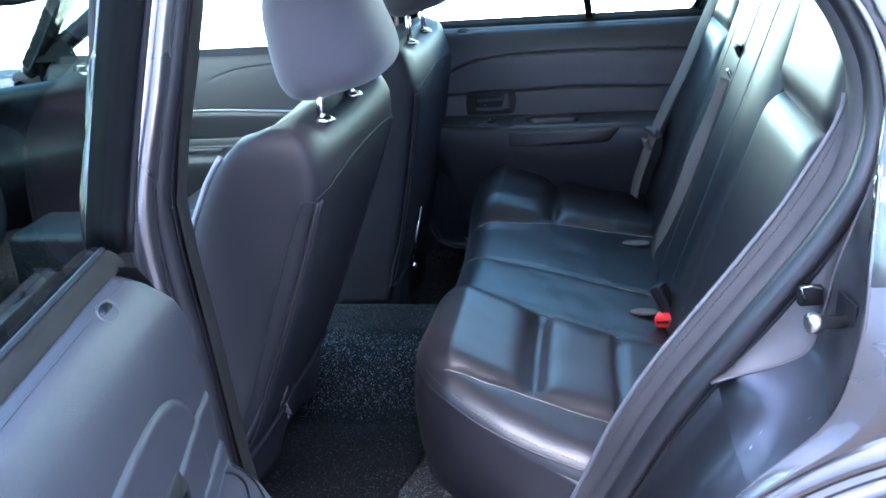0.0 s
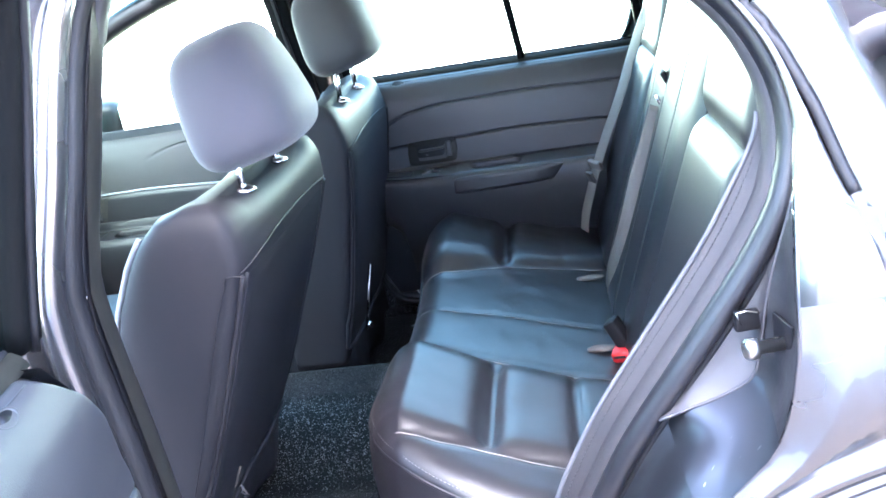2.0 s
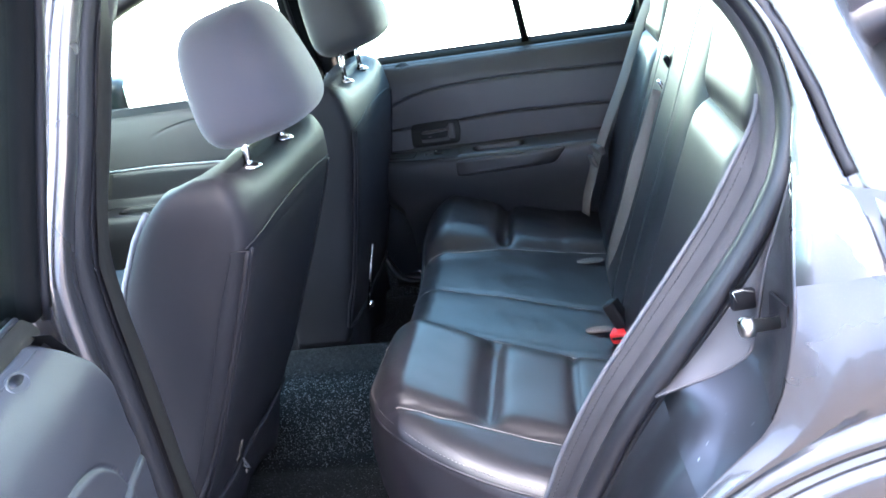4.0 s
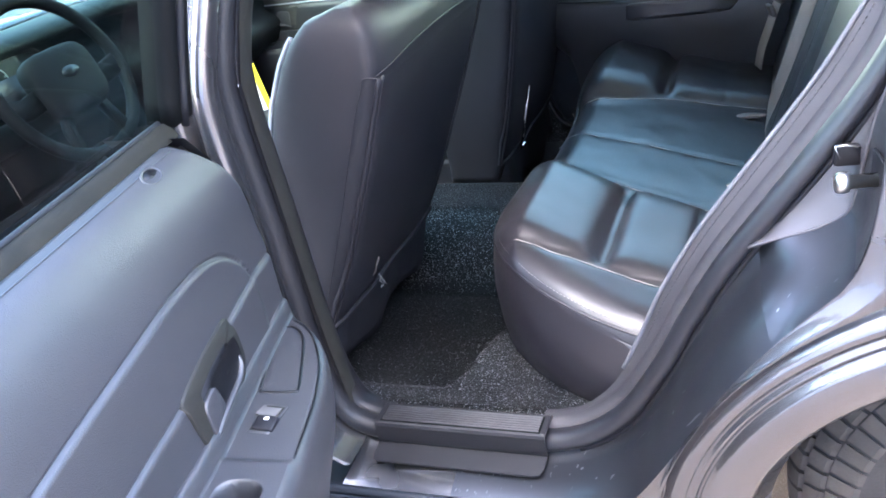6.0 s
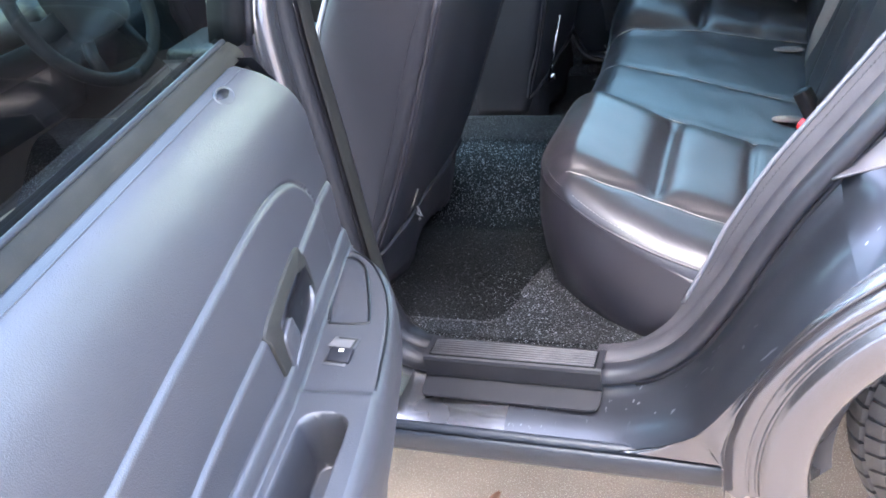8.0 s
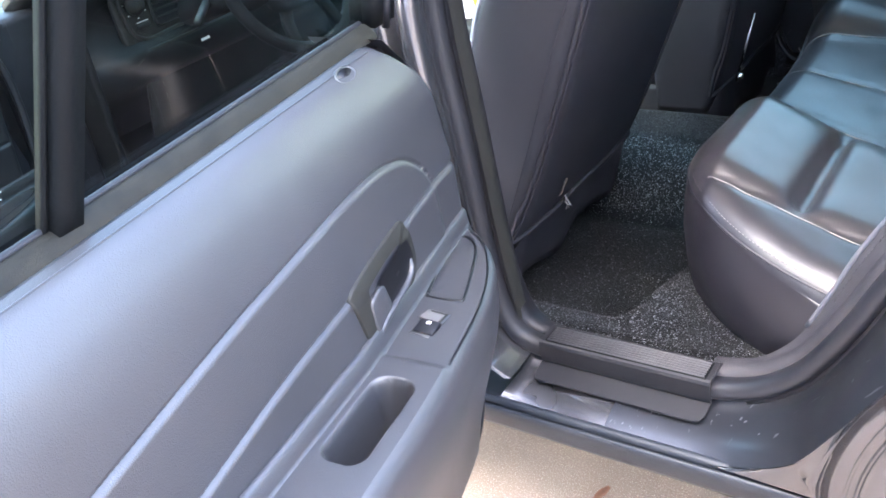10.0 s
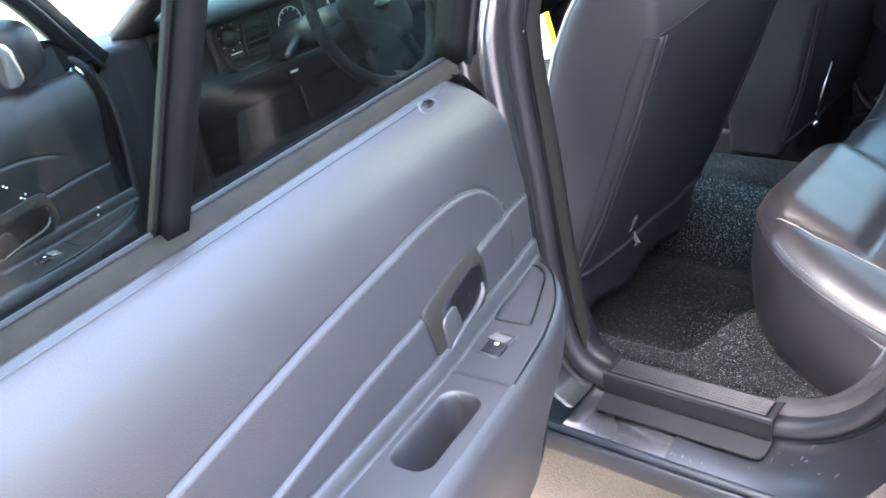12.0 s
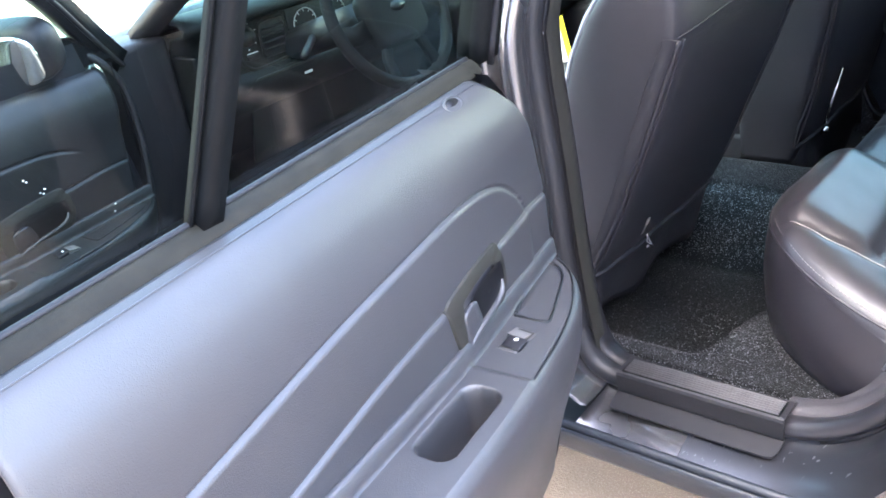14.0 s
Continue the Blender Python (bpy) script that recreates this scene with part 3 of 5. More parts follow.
    for k in range(30):
        z = .93 + .38 * k / 29
        o = min(rim, key=lambda q: abs(q.z - z))
        d = Vector((max(lin([(c[0], c[1]) for c in chan], z), o.x + 0.012), lin([(c[0], c[2]) for c in chan], z), z))
        e = Vector((lin([(c[0], c[1]) for c in crease], z), lin([(c[0], c[2]) for c in crease], z), z))
        mid, half = o.lerp(d, 0.5), d.lerp(e, 0.55)
        rows.append([place(q) for q in (o + Vector((0, .02, 0)), o, mid + Vector((0, -.004, 0)), d + Vector((-.010, -.001, 0)), d + Vector((-.007, .007, 0)), d + Vector((.007, .007, 0)), d + Vector((.010, -.001, 0)),
                                        half + Vector((0, -.006, 0)), e + Vector((-.006, -.001, 0)), e + Vector((.006, .006, .012)), e + Vector((.016, .022, .024)), e + Vector((.034, .060, .034)), e + Vector((.05, .12, .04)))])
    part("rear_pillar", loft(rows, closed=False), PAINT, car, "painted rear pillar behind the door opening")
    part("channel_seal", tube([place(Vector((max(lin([(c[0], c[1]) for c in chan], z), min(rim, key=lambda q: abs(q.z - z)).x + .012), lin([(c[0], c[2]) for c in chan], z) + .004, z))) for z in [1.035 + .275 * k / 30 for k in range(31)]], 0.0075, n=8, flat=0.7), RUBBER, car, "black rubber strip in the roof channel")
    rows = []
    for k in range(5):
        row = []
        for i in range(94, 132):
            p = ROUT[i]
            w = p.lerp(Vector((p.x + 0.10 * (1 if p.x > 0.5 else 0.2), p.y + 0.03, p.z + 0.045)), k / 4)
            row.append(place(Vector((w.x, w.y - 0.012 * math.sin(k / 4 * math.pi), w.z))))
        rows.append(row)
    part("roof_rail", loft(rows, closed=False), PAINT, car, "painted roof rail over the door")
    part("gutter_seal", tube([place(ROUT[i] + Vector((-0.012, 0.004, -0.008))) for i in range(96, 134)], 0.009), RUBBER, car)
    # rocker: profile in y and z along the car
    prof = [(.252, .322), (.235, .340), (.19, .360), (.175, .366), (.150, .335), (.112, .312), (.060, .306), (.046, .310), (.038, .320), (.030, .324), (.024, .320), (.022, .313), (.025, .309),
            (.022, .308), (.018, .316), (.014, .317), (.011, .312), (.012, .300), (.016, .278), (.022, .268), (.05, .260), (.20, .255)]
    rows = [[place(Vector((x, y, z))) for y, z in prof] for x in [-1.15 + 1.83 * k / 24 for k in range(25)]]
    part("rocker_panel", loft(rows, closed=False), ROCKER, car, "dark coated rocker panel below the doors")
    part("rocker_cover", block((0.05, 0.012, 0.045), place(Vector((0.69, 0.016, 0.292))), 0.004), PAINT, car)
    # B-pillar trim inside
    rows = []
    for k in range(14):
        z = .36 + k / 13 * 1.03
        xr = lin([(.36, .07), (.55, .045), (.76, .03), (.98, .013), (1.15, .035), (1.39, .07)], z)
        y0 = 0.185 + lean(z)
        rows.append([place(Vector(q)) for q in ((xr, y0 - .03, z), (xr + .002, y0, z), (xr - .012, y0 + .02, z), (xr - .04, y0 + .024, z), (xr - .07, y0 + .02, z), (xr - .08, y0 - .02, z))])
    part("pillar_trim", loft(rows, closed=False), BEZEL, car, "dark plastic pillar trim")
    # outer face of the pillar between the doors
    rows = []
    for k in range(14):
        z = .36 + k / 13 * 1.03
        xr = lin([(.36, .0), (.76, -.05), (.98, -.06), (1.16, -.05), (1.39, -.02)], z)
        y0 = lin([(.36, .045), (.98, .07), (1.39, .21)], z)
        rows.append([place(Vector(q)) for q in ((xr, y0, z), (xr - .012, y0 - .005, z), (xr - .022, y0, z), (xr - .026, y0 + .05, z), (xr - .026, y0 + .12, z))])
    part("pillar_face", loft(rows, closed=False), PAINT, car)
    # windscreen pillar
    path = [(-1.22, .20, .93), (-1.0, .22, 1.06), (-.72, .26, 1.22), (-.45, .30, 1.33), (-.15, .33, 1.39), (.1, .33, 1.40)]
    part("windscreen_pillar", tube([place(Vector(p)) for p in spline(path, 20)], 0.038, n=10, flat=0.8), TRIM_BLACK, car)
    part("hinge_pillar", block((0.15, 0.17, 0.66), place(Vector((-1.215, 0.135, 0.60))), 0.02), TRIM_BLACK, car, "dark pillar behind the front door hinges")
    part("rear_wheel_house", sheet(lambda a, b: place(c + Vector((0.41 * math.cos(math.pi * (1.06 - 1.12 * a)), 0.03 + 0.30 * b, 0.40 * math.sin(math.pi * (1.06 - 1.12 * a))))), 24, 3), TRIM_BLACK, car)
    # inner side wall around the seat, behind the opening
    part("side_trim", sheet(lambda a, b: place(Vector((0.93 + 0.42 * a, 0.225 + lean(0.4 + 0.95 * b), 0.36 + 1.0 * b))), 4, 8), BEZEL, car)


body_side(False)
body_side(True)

# floor, tunnel and firewall


def floor_height(x, y):
    d = abs(y - CY)
    tunnel = 0.145 * (1 - smoothstep(0.06, 0.27, d))
    side = 0.104 * smoothstep(0.720, 0.744, d)
    ramp = 0.104 * smoothstep(0.212, 0.240, x + 0.45 * max(0, d - 0.68) - 0.04 * smoothstep(0.66, 0.45, d))
    return 0.276 + max(tunnel, side, ramp) + 0.3 * min(tunnel, ramp)


def floor_pan():
    bm = sheet(lambda a, b: Vector((-1.35 + 2.25 * a, 0.20 + 1.58 * b, floor_height(-1.35 + 2.25 * a, 0.20 + 1.58 * b) + 0.002 * noise.noise(Vector((a * 30, b * 22, 0))))), 260, 200)
    ob = part("floor", bm, CARPET, None, "", True, 0.02)
    tagged(ob, "black rubber floor covering of the car with glints in its colour", "floor", "", "structure")


floor_pan()


def floor_mat():
    """Dark mat filling the near rear footwell, its outer corner rounded."""
    def at(a, b):
        y = 0.262 + 0.50 * b
        edge = 0.205 + 0.030 * b - 0.10 * max(0.0, 1 - b / 0.22) ** 2.2
        x = -0.30 + (edge + 0.30) * a
        return Vector((x, y, floor_height(x, y) + 0.005 + 0.002 * noise.noise(Vector((x * 9, y * 9, 5)))))
    m = thing("floor_mat", "dark pebbled rubber mat in the rear footwell", "floor mat")
    part("mat", sheet(at, 70, 60), MAT, m, solid=0.004)


floor_mat()
part("firewall", sheet(lambda a, b: Vector((-1.42 + 0.1 * b, 0.15 + 1.68 * a, 0.25 + 0.6 * b)), 4, 4), TRIM_BLACK, car)


def roof_and_glass():
    def crown(a, b, lift):
        x, y = -0.42 + 1.55 * a, 0.31 + 1.36 * b
        z = 1.412 + 0.05 * (1 - (2 * b - 1) ** 2) + 0.02 * (1 - (2 * a - 1) ** 2) + lift
        return Vector((x, y, z))
    part("roof", sheet(lambda a, b: crown(a, b, 0.02), 14, 14), PAINT, car, "grey roof panel", solid=0.004)
    ob = part("headliner", sheet(lambda a, b: crown(a, b, -0.015), 14, 14), HEADLINER, None, "", True, 0.006)
    tagged(ob, "grey cloth headliner", "ceiling", "", "structure")
    pane = part("windscreen", sheet(lambda a, b: Vector((-1.25 - 0.10 * (1 - (2 * b - 1) ** 2) + 0.80 * a, 0.22 + 0.10 * a + (1.54 - 0.2 * a) * b, 0.93 + 0.47 * a)), 8, 12), CLEAR, car, "clear windscreen")
    pane.visible_shadow = False
    pane = part("rear_window", sheet(lambda a, b: Vector((1.12 + 0.46 * a, 0.31 + 1.36 * b, 1.425 - 0.38 * a)), 6, 8), GLASS, car, "sloping tinted rear window")
    pane.visible_shadow = False
    part("parcel_shelf", sheet(lambda a, b: Vector((0.98 + 0.6 * a, 0.22 + 1.54 * b, 1.10 - 0.04 * a)), 4, 6), PANEL_DARK, car, "dark parcel shelf")
    # bonnet and boot close the shell
    part("bonnet", sheet(lambda a, b: Vector((-1.46 - 1.04 * a, 0.06 + 1.86 * b, 0.915 - 0.09 * a - 0.06 * (2 * b - 1) ** 4)), 8, 10), PAINT, car, "grey bonnet", solid=0.01)
    part("cowl", sheet(lambda a, b: Vector((-1.25 - 0.24 * a, 0.08 + 1.82 * b, 0.905 - 0.012 * a)), 4, 8), TRIM_BLACK, car, "black cowl below the windscreen")
    part("front_panel", sheet(lambda a, b: Vector((-2.5 - 0.06 * math.sin(math.pi * a), 0.06 + 1.86 * b, 0.28 + 0.54 * a)), 8, 8), PAINT, car, solid=0.01)
    part("rear_panel", sheet(lambda a, b: Vector((2.25 + 0.05 * math.sin(math.pi * a), 0.06 + 1.86 * b, 0.28 + 0.70 * a)), 8, 8), PAINT, car, solid=0.01)
    part("boot_lid", sheet(lambda a, b: Vector((1.5 + 0.75 * a, 0.06 + 1.86 * b, 1.03 - 0.05 * a)), 5, 6), PAINT, car, "grey boot lid", solid=0.01)
    for y in (0.04, 2 * CY - 0.04):
        rows = [[], []]
        for i in range(41):
            x = -2.5 + 1.35 * i / 40
            d = abs(x + 1.78)
            low = 0.30 if d > 0.37 else 0.335 + math.sqrt(0.37 ** 2 - d * d) * 0.95
            rows[0].append(Vector((x, y, low)))
            rows[1].append(Vector((x, y, 0.915 - 0.09 * max(0.0, (-1.46 - x) / 1.04))))
        part("front_wing", loft(rows, closed=False), PAINT, car, solid=0.01)


roof_and_glass()


def rear_wheel():
    w = thing("wheel", "black road tyre with siped tread on a dark steel rim", "wheel", m=pose(1.125, 0.072, 0.335))
    R, W = 0.335, 0.225

    def crown(y):
        e = min(y, W - y)
        return R - 0.082 * max(0.0, 1 - e / 0.075) ** 1.9
    prof = [(0.19, 0.030), (0.21, 0.010), (0.235, 0.001), (crown(0.001) - 0.007, 0.0)] + [(crown(y) - 0.007, y) for y in (0.006, 0.014, 0.025, 0.04, 0.06, 0.112, 0.165, 0.185, 0.2, 0.211, 0.219)] + [(0.28, W), (0.2, W - 0.02)]
    rot = pose(0, 0, 0, -90)
    ty = part("tyre", lathe(prof, 80, rot), TYRE, w, "black tyre, brown with dust")
    # tread blocks wrapped over the shoulder
    bm = bmesh.new()
    nb = 58
    cols = ((-0.0005, 0.004, 0.010, 0.017), (0.022, 0.030, 0.038), (0.044, 0.054, 0.064, 0.074), (0.083, 0.10, 0.124, 0.14), (0.149, 0.163, 0.177), (0.184, 0.198, 0.212, 0.2245))
    for k in range(nb):
        for c, ys in enumerate(cols):
            a0 = 2 * math.pi * (k + 0.05 + 0.3 * (c % 2)) / nb
            a1 = 2 * math.pi * (k + 0.84 + 0.3 * (c % 2)) / nb
            sk = 0.35 * (1 if c < 2 else -1)
            up, dn = [], []
            for y in ys:
                for a in (a0, a1):
                    aa = a + sk * (y - ys[0])
                    for lst, r in ((up, crown(y) + 0.0005), (dn, crown(y) - 0.008)):
                        lst.append(bm.verts.new((r * math.cos(aa), y, r * math.sin(aa))))
            for j in range(len(ys) - 1):
                bm.faces.new((up[2 * j], up[2 * j + 1], up[2 * j + 3], up[2 * j + 2]))
                bm.faces.new((up[2 * j], up[2 * j + 2], dn[2 * j + 2], dn[2 * j]))
                bm.faces.new((up[2 * j + 1], up[2 * j + 3], dn[2 * j + 3], dn[2 * j + 1]))
            bm.faces.new((up[0], up[1], dn[1], dn[0]))
            bm.faces.new((up[-2], up[-1], dn[-1], dn[-2]))
    part("tread", bm, TREAD, ty, "dusty brown tread blocks", smooth=False)
    part("rim", lathe([(0.02, 0.03), (0.10, 0.02), (0.15, 0.05), (0.19, 0.03), (0.21, 0.02), (0.205, 0.05), (0.19, 0.2)], 40, rot), RIM, w, "dark steel rim")
    return w


wheel = rear_wheel()
far_wheel = copy_thing(wheel, pose(1.125, 1.70, 0.335))
front_wheel = copy_thing(wheel, pose(-1.78, 0.072, 0.335))
far_front_wheel = copy_thing(wheel, pose(-1.78, 1.70, 0.335))

# ---------------------------------------------------------------- striker and scuff plate


def striker():
    s = thing("door_striker", "steel door striker pin with a brass washer on the jamb", "door striker", m=pose(0.852, 0.060, 0.858, 0, 0, 10))
    r = pose(0, 0, 0, 0, -90)
    part("pin", lathe([(0.0085, -0.034), (0.0085, -0.004), (0.012, -0.003), (0.0135, 0.002), (0.0135, 0.008), (0.011, 0.012), (0.003, 0.013)], 20, r), STEEL, s, "steel pin")
    part("washer", lathe([(0.0088, -0.0385), (0.0185, -0.038), (0.0190, -0.0355), (0.0088, -0.035)], 20, r), BRASS, s, "brass washer")
    part("plate", block((0.004, 0.050, 0.050), (0.036, 0.002, 0.004), 0.0015), TRIM_BLACK, s, "dark striker plate")
    part("catch_hole", block((0.030, 0.012, 0.026), (0.012, 0.053, 0.012), 0.003), TRIM_BLACK, s, "dark square hole behind the pin")
    part("hole_rim", tube([(-0.003, 0.046, 0.026), (0.010, 0.046, 0.027), (0.027, 0.045, 0.022)], 0.0008, n=6), STEEL, s, "bare metal edge of the hole")
    part("hole_rim", tube([(-0.003, 0.046, 0.026), (0.003, 0.046, 0.010)], 0.0008, n=6), STEEL, s, "bare metal edge of the hole")


striker()


def scuff_plate():
    s = thing("scuff_plate", "ribbed black plastic scuff plate on the door sill", "scuff plate")
    x0, x1 = 0.122, 0.424
    prof = [(.196, .368), (.182, .386), (.176, .3905), (.127, .3910), (.1225, .389), (.1205, .384), (.1225, .354), (.1245, .347), (.128, .3435)]
    rows = [[Vector((x, y, z)) for y, z in prof] for x in [x0 + (x1 - x0) * k / 10 for k in range(11)]]
    part("tread_plate", loft(rows, closed=False), SCUFF, s, solid=0.004, smooth=False)
    # Black bed: shade of the grooves between the ribs, put in as colour.
    part("groove_bed", block((x1 - x0 - 0.018, 0.0440, 0.0016), ((x0 + x1) / 2, 0.1485, 0.3913), 0.0004, 1), FRAME, s, "black bed, the shade between the ribs put into its colour")
    for k in range(7):
        y = 0.1305 + k * 0.0059
        part("rib", block((x1 - x0 - 0.024, 0.0026, 0.0048), ((x0 + x1) / 2, y, 0.3924), 0.001, 1), PALER_GREY, s)
    flap = bmesh.new()
    pts = [(x0 + 0.0, 0), (x1, 0), (x1 - 0.001, 0.7), (x1 - 0.006, 0.93), (x1 - 0.016, 1.0), (x0 + 0.012, 1.0), (x0 + 0.003, 0.93), (x0, 0.7)]
    loops = []
    for dz in (0.0035, 0.0):
        loops.append([Vector((x, .129 - .044 * v, .3435 - .009 * v + dz)) for x, v in pts])
    part("flap", loft(loops, flap), SCUFF, s, "smooth outer flap", smooth=False)


scuff_plate()
# ---------------------------------------------------------------- rear bench
Y0, Y1, XB = 0.205, 2 * CY - 0.205, 0.80


CORNER = 0.33


def bench_front(y):
    d = min(y - Y0, Y1 - y)
    q = min(1.0, max(0.0, 1 - d / CORNER))
    return 0.262 + 0.40 * (1 - math.sqrt(max(0.0, 1 - q * q))) + 0.012 * math.cos((y - CY) * 4)


STATIONS = [Y0 + CORNER * (1 - math.cos(math.pi / 2 * k / 44)) for k in range(45)]
STATIONS += [Y0 + CORNER + (Y1 - Y0 - 2 * CORNER) * k / 80 for k in range(1, 80)]
STATIONS += [Y1 - CORNER * (1 - math.cos(math.pi / 2 * k / 44)) for k in range(44, -1, -1)]
EDGE = []
for ya, yb in zip(STATIONS, STATIONS[1:]):
    EDGE += [(bench_front(ya + (yb - ya) * j / 6), ya + (yb - ya) * j / 6) for j in range(6)]
EDGE_NP = np.array(EDGE)
SEAM_IN = [(0.332, 0.382), (0.40, 0.366), (0.48, 0.358), (0.627, 0.338), (0.70, 0.330)]
SEAM_MID = [(0.262, 0.785), (0.33, 0.770), (0.41, 0.745), (0.485, 0.718), (0.62, 0.692), (0.76, 0.675)]


def mid_seam(x):
    return CY + 0.005 - 0.16 * max(0.0, x - 0.27)


def groove(d, w):
    return math.exp(-(d / w) ** 2)


def bench_top(x, y):
    """Height of the cushion's upper face before its edges round off."""
    ym = min(y, 2 * CY - y)
    side = lin([(.25, .606), (.30, .618), (.34, .624), (.40, .603), (.48, .577), (.62, .538), (.80, .505)], x)
    mid = lin([(.25, .574), (.30, .580), (.34, .578), (.48, .556), (.62, .525), (.80, .490)], x)
    ys = lin([(a, b) for a, b in SEAM_MID], x)
    k = smoothstep(ys - 0.10, ys + 0.04, ym)
    z = side + (mid - side) * k
    si = lin(SEAM_IN, x)
    inside = smoothstep(si, si + 0.042, ym) * (1 - smoothstep(ys - 0.045, ys, ym))
    puff = 0.011 * inside * (1 - groove((x - 0.48), 0.030) - (0.4 if y < CY else 0.0) * groove((x - 0.632), 0.010))
    z += puff
    z -= 0.017 * groove(x - 0.482, 0.014) * inside
    z -= (0.009 if y < CY else 0.003) * groove(x - 0.632, 0.005) * smoothstep(0.33, 0.37, ym) * (1 - smoothstep(ys - 0.02, ys + 0.01, ym))
    z -= 0.006 * groove(ym - lin(SEAM_IN, x), 0.008) * smoothstep(0.31, 0.35, x)
    z -= 0.005 * groove(ym - ys, 0.008)
    z -= 0.004 * groove(y - mid_seam(x), 0.006)
    z += 0.0012 * noise.noise(Vector((x * 11, y * 9, 1)))
    return z


def edge_drop(d, r=0.068):
    return 0.0 if d >= r else r - math.sqrt(max(0.0, r * r - (r - d) ** 2))


def bench_z(x, y):
    d = min(float(np.min(np.hypot(EDGE_NP[:, 0] - x, EDGE_NP[:, 1] - y))), y - Y0 + 0.004, Y1 - y + 0.004)
    # slack vinyl: shallow creases, deepest near the edges
    slack = noise.noise((x * 9, y * 9, 3.1)) * 0.0022 + noise.noise((x * 30 + y * 12, y * 22, 7.7)) * 0.0009
    return bench_top(x, y) - 0.8 * edge_drop(d) + slack


def rear_bench():
    s = thing("rear_bench", "black vinyl rear bench seat with stitched pads", "car seat")
    nx = 70
    ys = STATIONS
    bm = bmesh.new()
    grid = []
    for y in ys:
        xf = bench_front(y)
        row = []
        for k in range(nx):
            t = k / (nx - 1)
            x = xf + (XB - xf) * (t ** 1.25)
            row.append(bm.verts.new((x, y, bench_z(x, y))))
        grid.append(row)
    for a, b in zip(grid, grid[1:]):
        for k in range(nx - 1):
            bm.faces.new((a[k], b[k], b[k + 1], a[k + 1]))
    # the skirt round the front and both ends
    rim = [v for v in reversed(grid[0])] + [r[0] for r in grid[1:]] + [v for v in grid[-1][1:]]
    levels = []
    for dz, out in ((-0.03, 0.006), (-0.08, 0.010), (-0.14, 0.004), (-0.20, -0.012), (-0.235, -0.03)):
        ring_v = []
        for v in rim:
            # push away from the seat's middle, square to the edge
            nx_, ny_ = (-1.0, 0.0)
            if v.co.y < CY - 0.25:
                ny_ = -smoothstep(CY - 0.25, Y0, v.co.y) * 1.2
                nx_ = -1.0 + smoothstep(CY - 0.35, Y0, v.co.y)
            elif v.co.y > CY + 0.25:
                ny_ = smoothstep(CY + 0.25, Y1, v.co.y) * 1.2
                nx_ = -1.0 + smoothstep(CY + 0.35, Y1, v.co.y)
            z = max(0.345, v.co.z + dz)
            ring_v.append(bm.verts.new((v.co.x + nx_ * out, v.co.y + ny_ * out, z)))
        levels.append(ring_v)
    for a, b in zip([rim] + levels, levels):
        for k in range(len(rim) - 1):
            bm.faces.new((a[k], a[k + 1], b[k + 1], b[k]))
    cushion = part("cushion", bm, VINYL, s, "glossy black vinyl cushion")

    def seam(pts, name="piping", r=0.0022, mat=VINYL, n=40, up=0.0, fine=False):
        path = []
        for p in spline([(x, y, 0) for x, y in pts], n):
            path.append((p.x, p.y, bench_z(p.x, p.y) + up + (0.0014 if mat is STITCH else 0.0)))
        for _ in range(10 if up else 0):
            path = path[:1] + [tuple((a[q] + 2 * b[q] + c[q]) / 4 for q in range(3)) for a, b, c in zip(path, path[1:], path[2:])] + path[-1:]
        part(name, stitches(path, r * 0.8) if fine else tube(path, r, n=6), mat, cushion)
    for mirrored in (False, True):
        m = (lambda y: 2 * CY - y) if mirrored else (lambda y: y)
        seam([(x, m(y)) for x, y in SEAM_IN[:4]], "stitched_seam", 0.0010, STITCH)
        seam([(x, m(y)) for x, y in SEAM_MID], "stitched_seam", 0.0014, STITCH)
        # welt along the upper edge
        def rim_line(inset):
            line = []
            for k in range(40):
                y = Y0 + 0.003 + 0.70 * (k / 39) ** 1.6
                slope = (bench_front(y + 0.0005) - bench_front(y - 0.0005)) / 0.001
                long = math.hypot(1.0, slope)
                x = bench_front(y)
                d = inset + 0.006 * smoothstep(0.33, 0.56, x)
                line.append((x + d / long, m(y - d * slope / long)))
            return [(0.74, m(Y0 + inset + 0.004)), (0.69, m(Y0 + inset + 0.004))] + line
        seam(rim_line(0.002), "piping", 0.0024, VINYL, 70, 0.0012)
        seam(rim_line(0.009), "stitched_seam", 0.0006, STITCH, 70, 0.0012, True)
    seam([(x, mid_seam(x)) for x in (0.27, 0.40, 0.60, 0.76)], "stitched_seam", 0.0013, STITCH)

    # backrest
    def back(a, b):
        y = 0.215 + 1.55 * a
        ym = min(y, 2 * CY - y)
        h = b * 1.18
        z = 0.44 + 0.72 * min(h, 1.0)
        x = 0.742 + 0.236 * min(h, 1.0)
        if h > 1.0:
            t = (h - 1) / 0.18
            x += 0.085 * math.sin(t * math.pi / 2)
            z += 0.045 * (1 - (1 - t) ** 2) - 0.05 * t * t
        nrm = Vector((-0.93, 0, 0.36))
        ins = smoothstep(0.30, 0.36, ym) * (1 - smoothstep(0.655, 0.70, ym))
        hump = 0.013 * ins * (1 - groove(h - 0.79, 0.035)) * (0.6 + 0.4 * math.sin(math.pi * min(1, h)))
        hump += 0.012 * smoothstep(0.70, 0.78, ym)
        hump += 0.010 * (1 - smoothstep(0.26, 0.31, ym)) * math.sin(math.pi * min(1, h * 0.9))
        hump -= 0.014 * groove(ym - 0.685, 0.022) + 0.010 * groove(ym - 0.325, 0.012)
